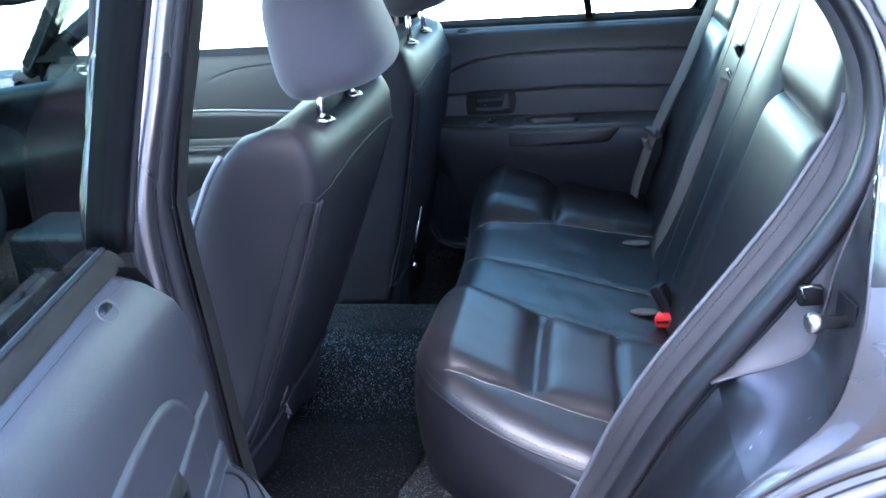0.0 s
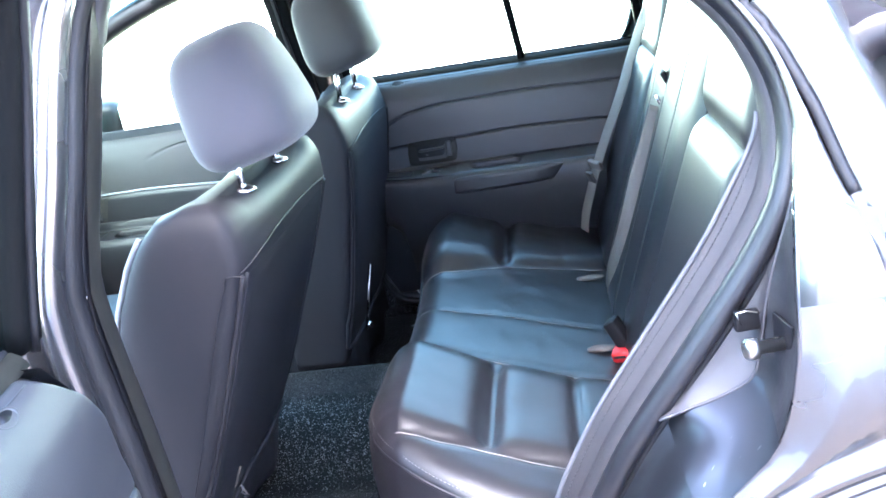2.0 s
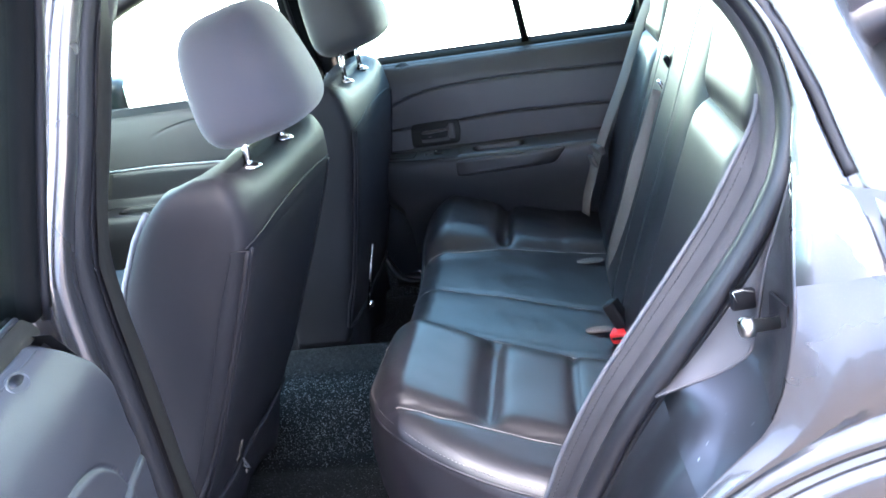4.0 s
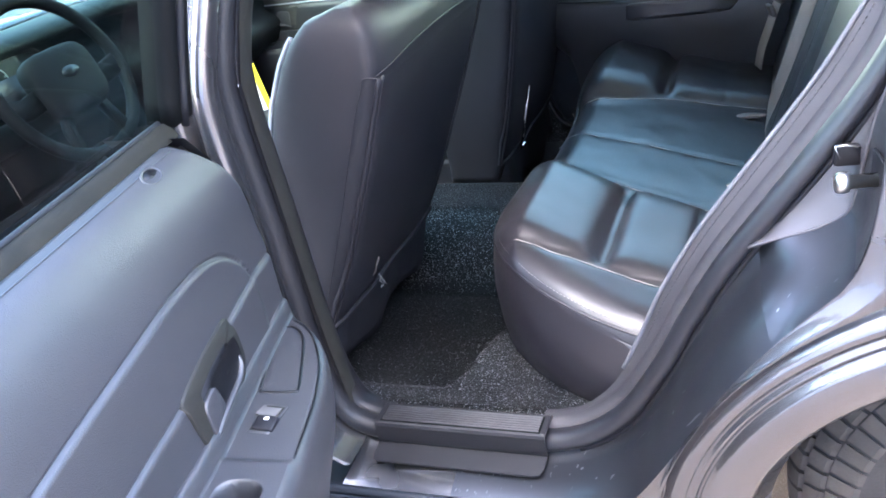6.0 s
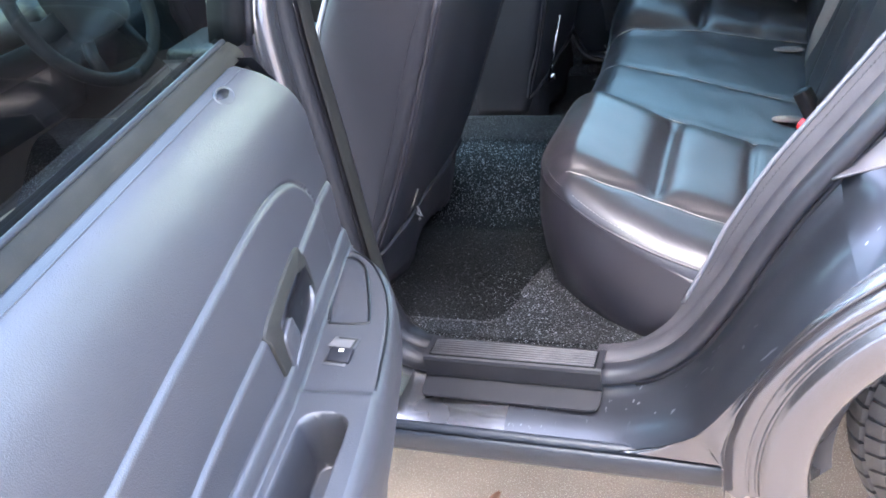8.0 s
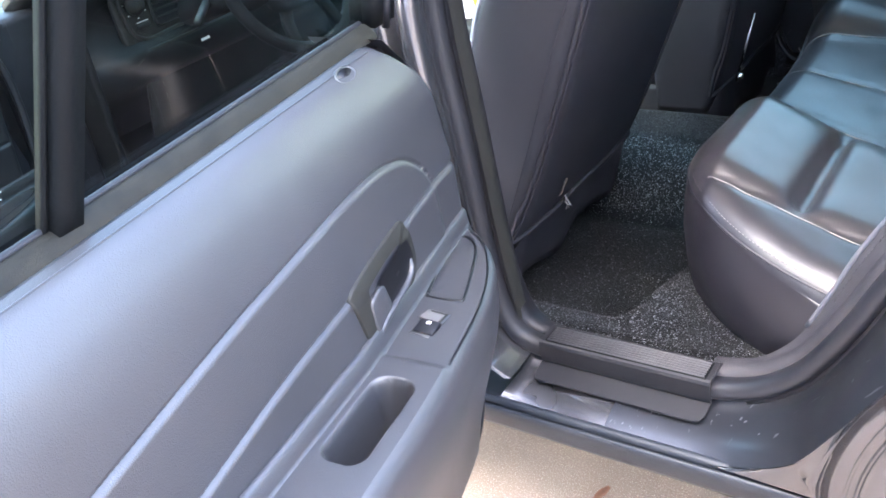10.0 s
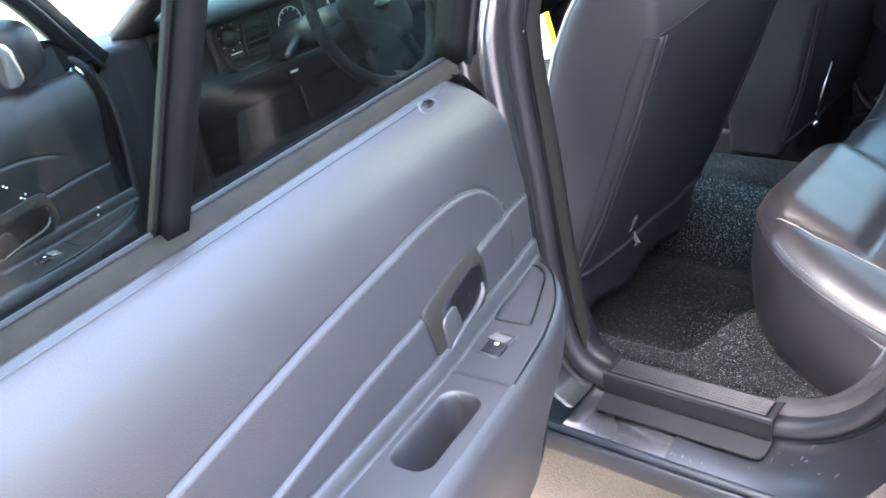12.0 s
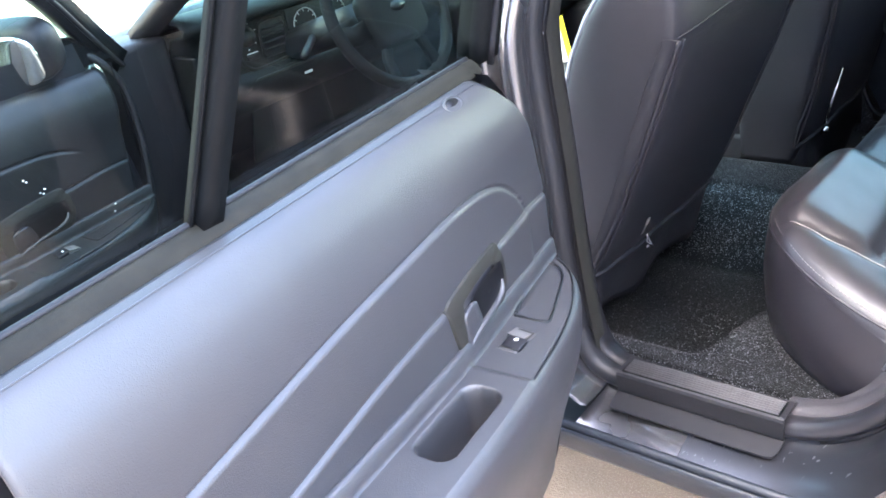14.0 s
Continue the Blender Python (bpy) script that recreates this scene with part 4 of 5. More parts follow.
        hump -= 0.014 * groove(h - 0.79, 0.028) * ins
        hump -= 0.004 * groove(ym - 0.83, 0.005) + 0.005 * groove(y - CY, 0.006)
        hump -= 0.03 * groove(h, 0.06)
        hump -= 0.05 * smoothstep(0.05, 0.0, a) + 0.05 * smoothstep(0.95, 1.0, a)
        if h > 0.92:
            hump *= 1 - smoothstep(0.92, 1.1, h) * 0.6
        z += 0.05 * smoothstep(0.85, 1.0, h) * smoothstep(0.26, 0.42, ym) * (1 - smoothstep(0.60, 0.80, ym))
        return Vector((x, y, z)) + nrm * hump
    bk = part("backrest", sheet(back, 200, 90), VINYL, s, "black vinyl backrest with padded panels", solid=0.05, offset=0)
    for yy in (0.83, CY, 2 * CY - 0.83):
        path = [back((yy - 0.215) / 1.55, k / 39 * 0.9 + 0.02) + Vector((-0.001, 0, 0)) for k in range(40)]
        part("stitched_seam", tube(path, 0.0013, n=5), STITCH if yy != CY else VINYL, bk)
    return back


BACK = rear_bench()


def seat_belts():
    nrm = (-0.93, 0, 0.36)
    s = thing("seat_belt", "grey webbing shoulder belt hanging over the far backrest", "seat belt")
    path = spline([(.955, 1.53, 1.17), (.905, 1.52, 1.08), (.866, 1.51, .99), (.827, 1.50, .897), (.785, 1.50, .806), (.747, 1.50, .715), (.727, 1.50, .655), (.709, 1.50, .60), (.700, 1.50, .550)], 40)
    part("webbing", ribbon(path, (-0.84, -0.40, 0.36), 0.046, 0.003), BELT, s)
    part("tongue", block((0.016, 0.060, 0.026), (.748, 1.488, .735), 0.006, m=pose(0, 0, 0, 0, -24, 24)), LATCH, s, "grey-brown latch tongue")
    part("tongue_slot", block((0.010, 0.030, 0.034), (.733, 1.490, .702), 0.004, m=pose(0, 0, 0, 0, -20, 24)), LATCH, s, "grey-brown tongue plate")
    s = thing("seat_belt", "grey lap belt beside the far door", "seat belt")
    path = spline([(.780, 1.70, .86), (.735, 1.70, .79), (.699, 1.71, .73), (.655, 1.71, .658), (.618, 1.71, .585)], 20)
    part("webbing", ribbon(path, (-0.75, -0.58, 0.30), 0.040, 0.003), BELT, s)
    part("sleeve", block((0.014, 0.036, 0.050), (.625, 1.705, .61), 0.005, m=pose(0, 0, 0, 0, -28)), TRIM_BLACK, s, "black belt sleeve")
    s = thing("seat_belt", "grey middle belt through a chromed guide on the backrest", "seat belt")
    path = spline([(.955, 1.0, 1.175), (.932, 1.01, 1.129), (.898, 1.015, 1.03)], 12)
    part("webbing", ribbon(path, nrm, 0.026, 0.003), TRIM_BLACK, s)
    part("guide", block((0.012, 0.040, 0.036), (.893, 1.018, 1.02), 0.004, m=pose(0, 0, 0, 0, -22)), TRIM_BLACK, s, "black belt guide")
    part("end_fitting", block((0.008, 0.020, 0.024), (.876, 1.02, .975), 0.003, m=pose(0, 0, 0, 0, -22)), CHROME, s, "chromed end fitting")
    path = spline([(.872, 1.02, .963), (.842, 1.02, .885), (.812, 1.02, .809), (.778, 1.035, .70), (.748, 1.08, .60), (.740, 1.11, .54), (.734, 1.12, .505)], 30)
    part("webbing", ribbon(path, [Vector((-0.3 - 0.5 * k / 29, -0.9 + 0.5 * k / 29, 0.2)) for k in range(30)], 0.032, 0.003), BELT, s)
    s = thing("belt_stalk", "grey webbing loop end lying on the rear cushion", "seat belt")
    part("loop", pillow((0.035, 0.014, 0.005), 2.5, 16, 8, lambda p: p + Vector((0.694, 1.225, bench_z(0.694, 1.225) + 0.006))), BELT, s)
    # the near buckle
    s = thing("belt_buckle", "black belt buckle with a red release button", "belt buckle", m=pose(0.732, 0.775, 0.548, 0, 0, -24))
    part("case", block((0.028, 0.036, 0.070), (-0.004, 0.006, 0.012), 0.006, m=pose(0, 0, 0, 0, -30)), TRIM_BLACK, s)
    part("button", block((0.044, 0.032, 0.026), (0.008, -0.014, -0.022), 0.007, m=pose(0, 0, 0, 12, -12)), RED, s, "red release button")
    part("button_slot", block((0.026, 0.004, 0.006), (0.006, -0.030, -0.022), 0.001, m=pose(0, 0, 0, 12, -12)), DIAL, s)
    s = thing("belt_stalk", "grey webbing loop end beside the red buckle", "seat belt")
    part("loop", pillow((0.030, 0.013, 0.005), 2.5, 16, 8, lambda p: p + Vector((0.692, 0.812, bench_z(0.692, 0.812) + 0.006))), BELT, s)


seat_belts()

# ---------------------------------------------------------------- front seats


SEAT_REAR = [(.40, -.055), (.45, -.025), (.60, .040), (.75, .102), (.88, .152), (.955, .178), (1.0, .177), (1.03, .167), (1.045, .152), (1.052, .134)]
SEAT_FRONT = [(.40, -.22), (.50, -.20), (.65, -.145), (.80, -.098), (.90, -.066), (.97, -.030), (1.01, .000), (1.035, .030), (1.047, .056), (1.052, .088)]
SEAT_HALF = [(.40, .272), (.60, .296), (.85, .301), (.95, .301), (1.0, .299), (1.03, .292), (1.045, .280), (1.052, .258)]


def seat_rear(z, dy):
    """x of the backrest's rear face at height z, dy off its middle."""
    a, b = lin(SEAT_REAR, z), lin(SEAT_FRONT, z)
    f = min(0.985, abs(dy) / interp(SEAT_HALF, z))
    return (a + b) / 2 + (a - b) / 2 * (1 - f ** 11) ** (1 / 11)


def front_seat(flip, label, raised, cloth):
    s = thing("front_seat", label, "car seat", "front seats")
    YC, YH = 0.592, 0.577

    def fy(p):
        # the passenger backrest stands more upright
        return Vector((p.x + 0.21 * max(0.0, 1.0 - p.z), 2 * CY - p.y, p.z)) if flip else p
    # backrest as stacked rounded outlines, leaning back
    loops = []
    nz = 40
    for k in range(nz):
        t = k / (nz - 1)
        z = 0.40 + 0.652 * t
        xr, xf, hw = lin(SEAT_REAR, z), lin(SEAT_FRONT, z), interp(SEAT_HALF, z)
        cx, hx = (xr + xf) / 2, (xr - xf) / 2
        lp = []
        m = 96
        for j in range(m):
            a = 2 * math.pi * j / m
            ca, sa = math.cos(a), math.sin(a)
            e = 2 / 5.0 if ca < 0 else 2 / 11.0
            px = math.copysign(abs(ca) ** e, ca)
            py = math.copysign(abs(sa) ** e, sa)
            dish = 0.02 * (1 - py * py) if px < -0.5 else 0.0
            dip = 0.021 * smoothstep(0.99, 1.05, z) * max(0.0, 1 - (hw * py / 0.22) ** 4)
            lp.append(fy(Vector((cx + hx * px + dish, YC + hw * py, z - dip))))
        loops.append(lp)
    bk = part("backrest", loft(loops), SEAT_CLOTH, s, "charcoal vinyl backrest")

    # rear map panel with a doubled welt down both edges
    def rear_panel(a, b):
        z = 0.455 + 0.485 * b
        y = YC + 0.270 * (2 * a - 1)
        ed = min(a, 1 - a, b, 1 - b)
        return fy(Vector((seat_rear(z, y - YC) - 0.001 + 0.0040 * smoothstep(0, 0.04, ed), y, z)))
    part("back_panel", sheet(rear_panel, 40, 30), SEAT_CLOTH, s, "flat rear panel of the backrest")
    for side in (-1, 1):
        for o, rr in ((0.2830, 0.0044), (0.2715, 0.0036)):
            path = [fy(Vector((seat_rear(.942 - .49 * k / 30, o) + 0.002, YC + side * (o + 0.0015 * math.sin(k / 4)), .942 - .49 * k / 30))) for k in range(31)]
            part("piping", tube(path, rr, n=8), SEAT_CLOTH, bk)
    path = [fy(Vector((seat_rear(.454, -0.278 + 0.556 * k / 20) + 0.003, YC - 0.278 + 0.556 * k / 20, .452 + 0.003 * math.sin(k * 0.8)))) for k in range(21)]
    part("piping", tube(path, 0.0055, n=8), SEAT_CLOTH, bk)
    # seams: across below the top, over the shoulder, and down the side
    for lo, hi in ((.946, .018),):
        path = [fy(Vector((seat_rear(z, y - YC) + 0.0010, y, z))) for y, z in [(YC - .288 + .576 * kk / 49, lo + hi * max(0.0, math.sin(math.pi * kk / 49)) ** 0.6) for kk in range(50)]]
        part("stitched_seam", tube(path, 0.0014, n=5), SEAT_CLOTH, bk)
    path = spline([fy(Vector(p)) for p in ((.176, .2905, .946), (.150, .2895, .947), (.143, .2885, .93), (.120, .2880, .88), (.090, .2875, .80), (.045, .290, .68), (-.030, .300, .50))], 40)
    part("stitched_seam", tube(path, 0.0011, n=5), SEAT_CLOTH, bk)
    # pale mesh edge along the front of the side bolster
    path = []
    for kk in range(40):
        z = 1.012 - 0.42 * kk / 39
        x1, x0, w = lin(SEAT_REAR, z), lin(SEAT_FRONT, z), interp(SEAT_HALF, z)
        path.append(fy(Vector(((x0 + x1) / 2 - 0.86 * (x1 - x0) / 2, YC - 0.885 * w, z))))
    part("side_strip", tube(path, 0.0065, n=10, flat=0.8), SIDE_TRIM, s, "pale mesh edging along the bolster")
    part("label_tag", block((0.012, 0.004, 0.030), fy(Vector((-.012, .316, .925))), 0.001, m=pose(0, 0, 0, 0, 20)), PAPER, s, "small white tag")
    # loose skirt hanging round the foot of the backrest
    hem = [(-.26, -.262), (-.18, -.264), (-.10, -.264), (-.055, -.262), (-.030, -.250)] + [(-.028 + 0.006 * math.sin(j * 0.9), -.22 + .44 * j / 10) for j in range(11)] + [(-.030, .250), (-.055, .262), (-.10, .264), (-.18, .264), (-.26, .262)]
    rows = []
    for k in range(8):
        t = k / 7
        rows.append([fy(Vector((x - .03 * t * (1 if x > -.06 else 0.3) + 0.004 * math.sin(j * 1.3 + 3 * t), YC + dy * (1 - 0.02 * t), .462 - (.135 + .014 * math.sin(j * 0.9)) * t))) for j, (x, dy) in enumerate(hem)])
    part("skirt", loft(rows, closed=False), SEAT_CLOTH, s, "loose vinyl skirt below the backrest", solid=0.004)
    # seat cushion
    part("cushion", pillow((0.27, 0.265, 0.085), 5, 40, 16, lambda p: fy(Vector((p.x - 0.42, p.y + YC, p.z + 0.50 - 0.12 * (p.x)))) ), SEAT_CLOTH, s, "charcoal seat cushion")
    part("base", block((0.46, 0.44, 0.20), fy(Vector((-0.40, YC, 0.370))), 0.02), TRIM_BLACK, s, "dark seat base and rails")

    # headrest
    def hw(p):
        q = Vector((p.x * (1 - 0.16 * p.z / 0.12), p.y * (0.97 - 0.13 * p.z / 0.12 - 0.06 * max(0, p.z) / 0.12), p.z))
        q.x += 0.018 * (1 - (p.y / 0.145) ** 2) * (1 if p.x > 0 else 0.2)
        ang = radians(-15)
        q = Vector((q.x * math.cos(ang) + q.z * math.sin(ang), q.y, -q.x * math.sin(ang) + q.z * math.cos(ang)))
        return fy(q + Vector((0.134, YH, 1.176 + raised)))
    part("headrest", pillow((0.084, 0.143, 0.110), 3.6, 44, 30, hw), cloth, s, "cloth headrest")
    for y in (0.478, 0.684):
        part("headrest_post", tube([fy(Vector((.140, y, 1.015))), fy(Vector((.139, y, 1.10 + raised)))], 0.0062, n=12), CHROME, s, "chromed headrest post")
        part("post_collar", lathe([(0.010, 0), (0.020, 0.001), (0.021, 0.005), (0.012, 0.010), (0.007, 0.011)], 20, Matrix.Translation(fy(Vector((.140, y, 1.0295)))) @ pose(0, 0, 0, 0, 6)), CHROME, s, "chromed collar")
    return s


driver = front_seat(False, "charcoal driver's seat with grey cloth headrest on chromed posts", -0.002, HEADREST)
passenger = front_seat(True, "charcoal passenger seat with shade-darkened cloth headrest raised on chromed posts", 0.030, SHADED_CLOTH)

# torn patch of the map panel
tear = thing("torn_vinyl", "frayed tear low on the driver's seat back", "tear")
path = spline([(.006, .470, .485), (.002, .478, .470), (-.002, .482, .462), (.000, .490, .452), (-.004, .500, .446)], 14)
part("frayed_edge", tube(path, 0.0018, n=6, flat=0.6), STITCH, tear)
path = spline([(.004, .472, .452), (-.001, .486, .450), (-.004, .498, .440)], 10)
part("frayed_edge", tube(path, 0.0014, n=6), STITCH, tear)
for dy, r in ((0.0, 0.0024), (0.005, 0.0018), (-0.004, 0.0014)):
    path = [(seat_rear(z, y - 0.592) + 0.0045, y, z) for y, z in ((.474 + dy + 0.003 * math.sin(k * 1.7 + 300 * dy), .482 + .0075 * k) for k in range(6))]
    part("frayed_edge", tube(spline(path, 16), r, n=6, flat=0.5), TORN, tear, "scuffed backing showing through")
for k in range(7):
    a = Vector((.004 - .0012 * k, .468 + .005 * k, .486 - .006 * k))
    path = spline([a, a + Vector((.003, .004, -.006)), a + Vector((.002, .010 - .002 * (k % 3), -.010))], 8)
    part("frayed_thread", tube(path, 0.0008, n=5), STITCH, tear)
bolt = thing("floor_bolt", "chromed bolt at the passenger seat's rear mount", "bolt")
part("head", lathe([(0.002, 0.012), (0.008, 0.011), (0.009, 0.004), (0.010, 0)], 12, pose(.116, 1.205, .468, 0, 90, 0)), CHROME, bolt)
part("rod", tube([(.108, 1.215, .45), (.128, 1.225, .54), (.145, 1.235, .62)], 0.003, n=6), STEEL, bolt, "thin steel rod")
# ---------------------------------------------------------------- doors
# A door is built closed and flat: x along it from the hinge, y into the car, z up.


ROLL = curve_table([(.60, .079), (.66, .079), (.72, .078), (.78, .076), (.83, .073), (.865, .070), (.90, .065), (.935, .056), (.960, .045), (.978, .034), (.988, .022), (.993, .008)], 160)

TIP = curve_table([(.035, .064), (.045, .080), (.058, .095), (.076, .112), (.10, .131), (.141, .152), (.204, .169), (.30, .182), (.375, .191), (.5, .197), (.8, .198), (1.3, .198)], 120)


SEAM_UP = curve_table([(.10, .772), (.118, .792), (.137, .820), (.18, .850), (.237, .8665), (.30, .871), (.37, .870), (.47, .8625), (.59, .852), (.80, .826), (1.2, .775)], 160)
SEAM_LOW = curve_table([(.0, .779), (.06, .781), (.12, .782), (.20, .778), (.385, .767), (.53, .757), (.69, .737), (1.2, .67)], 100)


def door(name, label, length, m, flip, trim, rear, divider, zo=0.0, lean_bar=-0.085, glass=GLASS, frame_mat=FRAME, bar=0.046, lift=(0.0, 0.0), arm_up=0.0, shift=0.0, low=None, pad=False):
    d = thing(name, label, "car door", kind="", m=m)

    def put(nm, bm, mat, parent=d, lab="", smooth=True, solid=0.0):
        if flip:
            mirror_y(bm)
        return part(nm, bm, mat, parent, lab, smooth, solid)
    L = length
    k = 1.0 if rear else L / 0.98

    def raised(u):
        return lift[0] + lift[1] * u

    def seam1(u):
        return zo + raised(u) + lin(SEAM_UP, u / k - shift)

    def seam2(u):
        return zo + raised(u) + lin(SEAM_LOW, u / k)

    def front(z):
        """Hinge-side edge of the trim."""
        if not rear:
            return lin([(.35, .12), (.60, .07), (.90, .035), (.97, .035), (1.006, .045)], z - zo)
        return lin([(.35, .10), (.45, .085), (.60, .03), (.70, .0), (.803, -.003), (.85, .010), (.90, .030), (.94, .055), (.97, .084), (.99, .108), (1.006, .140)], z - zo) * (1.0 if rear else 1.2) + 0.010

    def back_edge(z):
        if rear:
            return L - lin([(.33, .36), (.45, .30), (.60, .18), (.75, .06), (.9, .0), (1.1, 0)], z)
        return L

    def trim_n(u, z):
        zz = z - zo
        n = lin(ROLL, zz)
        s1, s2 = seam1(u), seam2(u)
        inside = smoothstep(0.108 + shift, 0.118 + shift, u / k) if rear else smoothstep(0.15 + shift, 0.20 + shift, u / k)
        if u > (0.105 + shift) * k:
            n -= 0.0042 * groove(z - s1 - 0.001, 0.0022) * inside
            n += 0.0026 * smoothstep(s1 + 0.001, s1 - 0.008, z) * inside
        n -= 0.0042 * groove(z - s2 - 0.001, 0.0022)
        n += 0.0026 * smoothstep(s2 + 0.001, s2 - 0.008, z)
        n -= 0.055 * max(0.0, 0.40 - u / k) * smoothstep(0.95, 0.82, zz)
        if rear:
            # soft dish round the lock pull
            n -= 0.0020 * math.exp(-((u - 0.217) / 0.022) ** 2 - ((zz - 0.984) / 0.0075) ** 2)
        e = u - front(z)
        n -= 0.035 * (1 - smoothstep(0, 0.035, e)) ** 1.5
        return n
    zs = [zo + .64 + .353 * j / 299 for j in range(300)]
    nu = 150
    bm = bmesh.new()
    g = []
    for z in zs:
        u0, u1 = front(z), back_edge(z) - 0.03
        row = []
        for i in range(nu):
            t = i / (nu - 1)
            u = u0 + (u1 - u0) * (t ** 1.35)
            row.append(bm.verts.new((u, trim_n(u, z), z)))
        g.append(row)
    for a, b in zip(g, g[1:]):
        for i in range(nu - 1):
            bm.faces.new((a[i], a[i + 1], b[i + 1], b[i]))
    panel = put("trim_panel", bm, trim, d, "moulded door panel with curved seams", solid=0.006)
    if low is not None:
        def lower(a, b):
            u = 0.06 + (L - 0.10) * a
            z = zo + .645 + (seam2(u) - 0.004 - zo - .645) * b
            return Vector((u, trim_n(u, z) + 0.004, z))
        put("lower_panel", sheet(lower, 40, 12), low, d, "dark lower half of the panel", solid=0.003)
        put("trim_strip", tube([Vector((u, trim_n(u, seam2(u)) + 0.007, seam2(u))) for u in [0.06 + (L - 0.10) * i / 40 for i in range(41)]], 0.0030, n=8), SIDE_TRIM, d, "pale trim strip")
    # lock pull hole in the top roll
    if rear:
        hu, hz = 0.217, 0.985 + zo
        hn = trim_n(hu, hz)
        tilt = pose(0, 0, 0, -48)
        at = Matrix.Translation((hu, hn, hz)) @ tilt @ Matrix.Diagonal((1.5, 0.82, 1, 1))
        put("lock_hole", lathe([(0.0150, -0.003), (0.0146, 0.0014), (0.0134, 0.0022), (0.0118, 0.0016), (0.0100, 0.0)], 28, at @ Matrix.Translation((0.001, 0.003, 0))), trim, panel, "rim of the lock hole")
        put("hole_bore", lathe([(0.0108, 0.0), (0.0108, 0.0008), (0.001, 0.0009)], 20, at @ Matrix.Translation((0.001, 0.003, 0))), DIAL, panel)

    if rear:
        put("top_crease", tube([Vector((u, trim_n(u, zo + .9885) + 0.0003, zo + .9885)) for u in [0.15 + (back_edge(1.0) - 0.20) * i / 60 for i in range(61)]], 0.0011, n=6), trim, panel, "fine moulded line along the top")

    # armrest with its shelf, pull cup and lower panel
    def tip(u):
        return lin(TIP, u / k)

    def root(u):
        return 0.088 - 0.075 * max(0.0, 0.40 - u / k)

    def cup(u, n):
        du, dn = abs(u / k - 0.477) - 0.052, abs(n - 0.135) - 0.007
        sd = math.hypot(max(du, 0), max(dn, 0)) + min(max(du, dn), 0) - 0.020
        return smoothstep(0.002, -0.007, sd)
    za = zo + arm_up
    lip_z = .682 if pad else .705
    ua, ub = 0.036 * k, back_edge(zo + .66) - 0.05
    us = [ua + (0.385 * k - ua) * i / 80 for i in range(80)] + [0.385 * k + 0.17 * k * i / 90 for i in range(90)] + [0.555 * k + (ub - 0.555 * k) * i / 40 for i in range(41)]
    bm = bmesh.new()
    g = []
    for u in us:
        w = tip(u)
        r0 = root(u)
        row = [(u, r0 - .006, za + lip_z - .002), (u, r0 - .0005, za + lip_z), (u, r0 + .0045, za + lip_z - .005), (u, r0 + .0065, za + (lip_z + .663) / 2)]
        for j in range(60):
            n = r0 + 0.008 + max(0.002, w - 0.012 - r0 - 0.008) * j / 59
            z = za + .674 - 0.05 * (n - r0) - 0.075 * cup(u, n)
            step = 0.004 * smoothstep(0.362 * k, 0.370 * k, u)
            row.append((u, n, z + step))
        zt = za + .672 - 0.05 * (w - r0)
        for dn, dz in ((-.006, -.002), (-.002, -.007), (0, -.014), (.001, -.03), (0, -.06), (-.006, -.09), (-.018, -.13), (-.034, -.18), (-.05, -.24), (-.062, -.30)):
            shrink = smoothstep(0.05, 0.20, u / k)
            bot = zt + dz
            uu = u + (0.05 + 0.05 * smoothstep(-.1, -.3, dz)) * (1 - shrink) * smoothstep(-0.01, -0.25, dz) * 2.0
            row.append((uu, w + dn * (0.4 + 0.6 * shrink), max(bot, zo + 0.345 + 0.7 * arm_up)))
        g.append([bm.verts.new(p) for p in row])
    for a, b in zip(g, g[1:]):
        for i in range(len(a) - 1):
            bm.faces.new((a[i], b[i], b[i + 1], a[i + 1]))
    bm.faces.new(g[0])
    arm = put("armrest", bm, low or trim, d, "armrest with a deep pull cup")
    if pad:
        ring_pts = outline([(.355, 0, za + .612), (.63, 0, za + .622), (.668, 0, za + .668), (.355, 0, za + .660)], 48, 2)
        cen = sum(ring_pts, Vector()) / len(ring_pts)
        put("armrest_pad", loft([[Vector((cen.x + (p.x - cen.x) * f, tip(p.x) + g, cen.z + (p.z - cen.z) * f)) for p in ring_pts] for f, g in ((1.0, -0.004), (1.0, 0.002), (0.97, 0.005), (0.5, 0.006))]), trim, arm, "smooth inset face of the armrest")
    # lid, switch and bezel
    lid = [(.224, .087), (.170, .076), (.10, .066), (.076, .067), (.071, .078), (.082, .094), (.106, .108), (.16, .124), (.220, .139), (.229, .133), (.230, .095)]
    cz = za + .670
    rim = ring([(u * k, n, cz) for u, n in lid], 60)
    cen = Vector((0.16 * k, 0.100, cz))
    put("lid_gap", tube([Vector((p.x, p.y, za + .6738 - 0.05 * (p.y - 0.075))) for p in rim + rim[:1]], 0.0022, n=6), DIAL, arm)
    put("storage_lid", loft([[cen + (p - cen) * s + Vector((0, 0, h - 0.05 * (p.y - 0.075))) for p in rim] for s, h in ((0.985, -0.001), (0.972, 0.0028), (0.94, 0.0038), (0.5, 0.0040))]), trim, arm, "oval lid in the armrest")
    tilt = pose(0, 0, 0, -3, 0, -7)
    sw = put("switch_frame", block((0.056, 0.031, 0.004), (0.287 * k, 0.120, za + .6715), 0.0015, m=tilt), trim, arm, "window switch housing")
    put("switch_recess", block((0.050, 0.026, 0.004), (0.287 * k, 0.120, za + .6722), 0.001, m=tilt), BEZEL, sw)
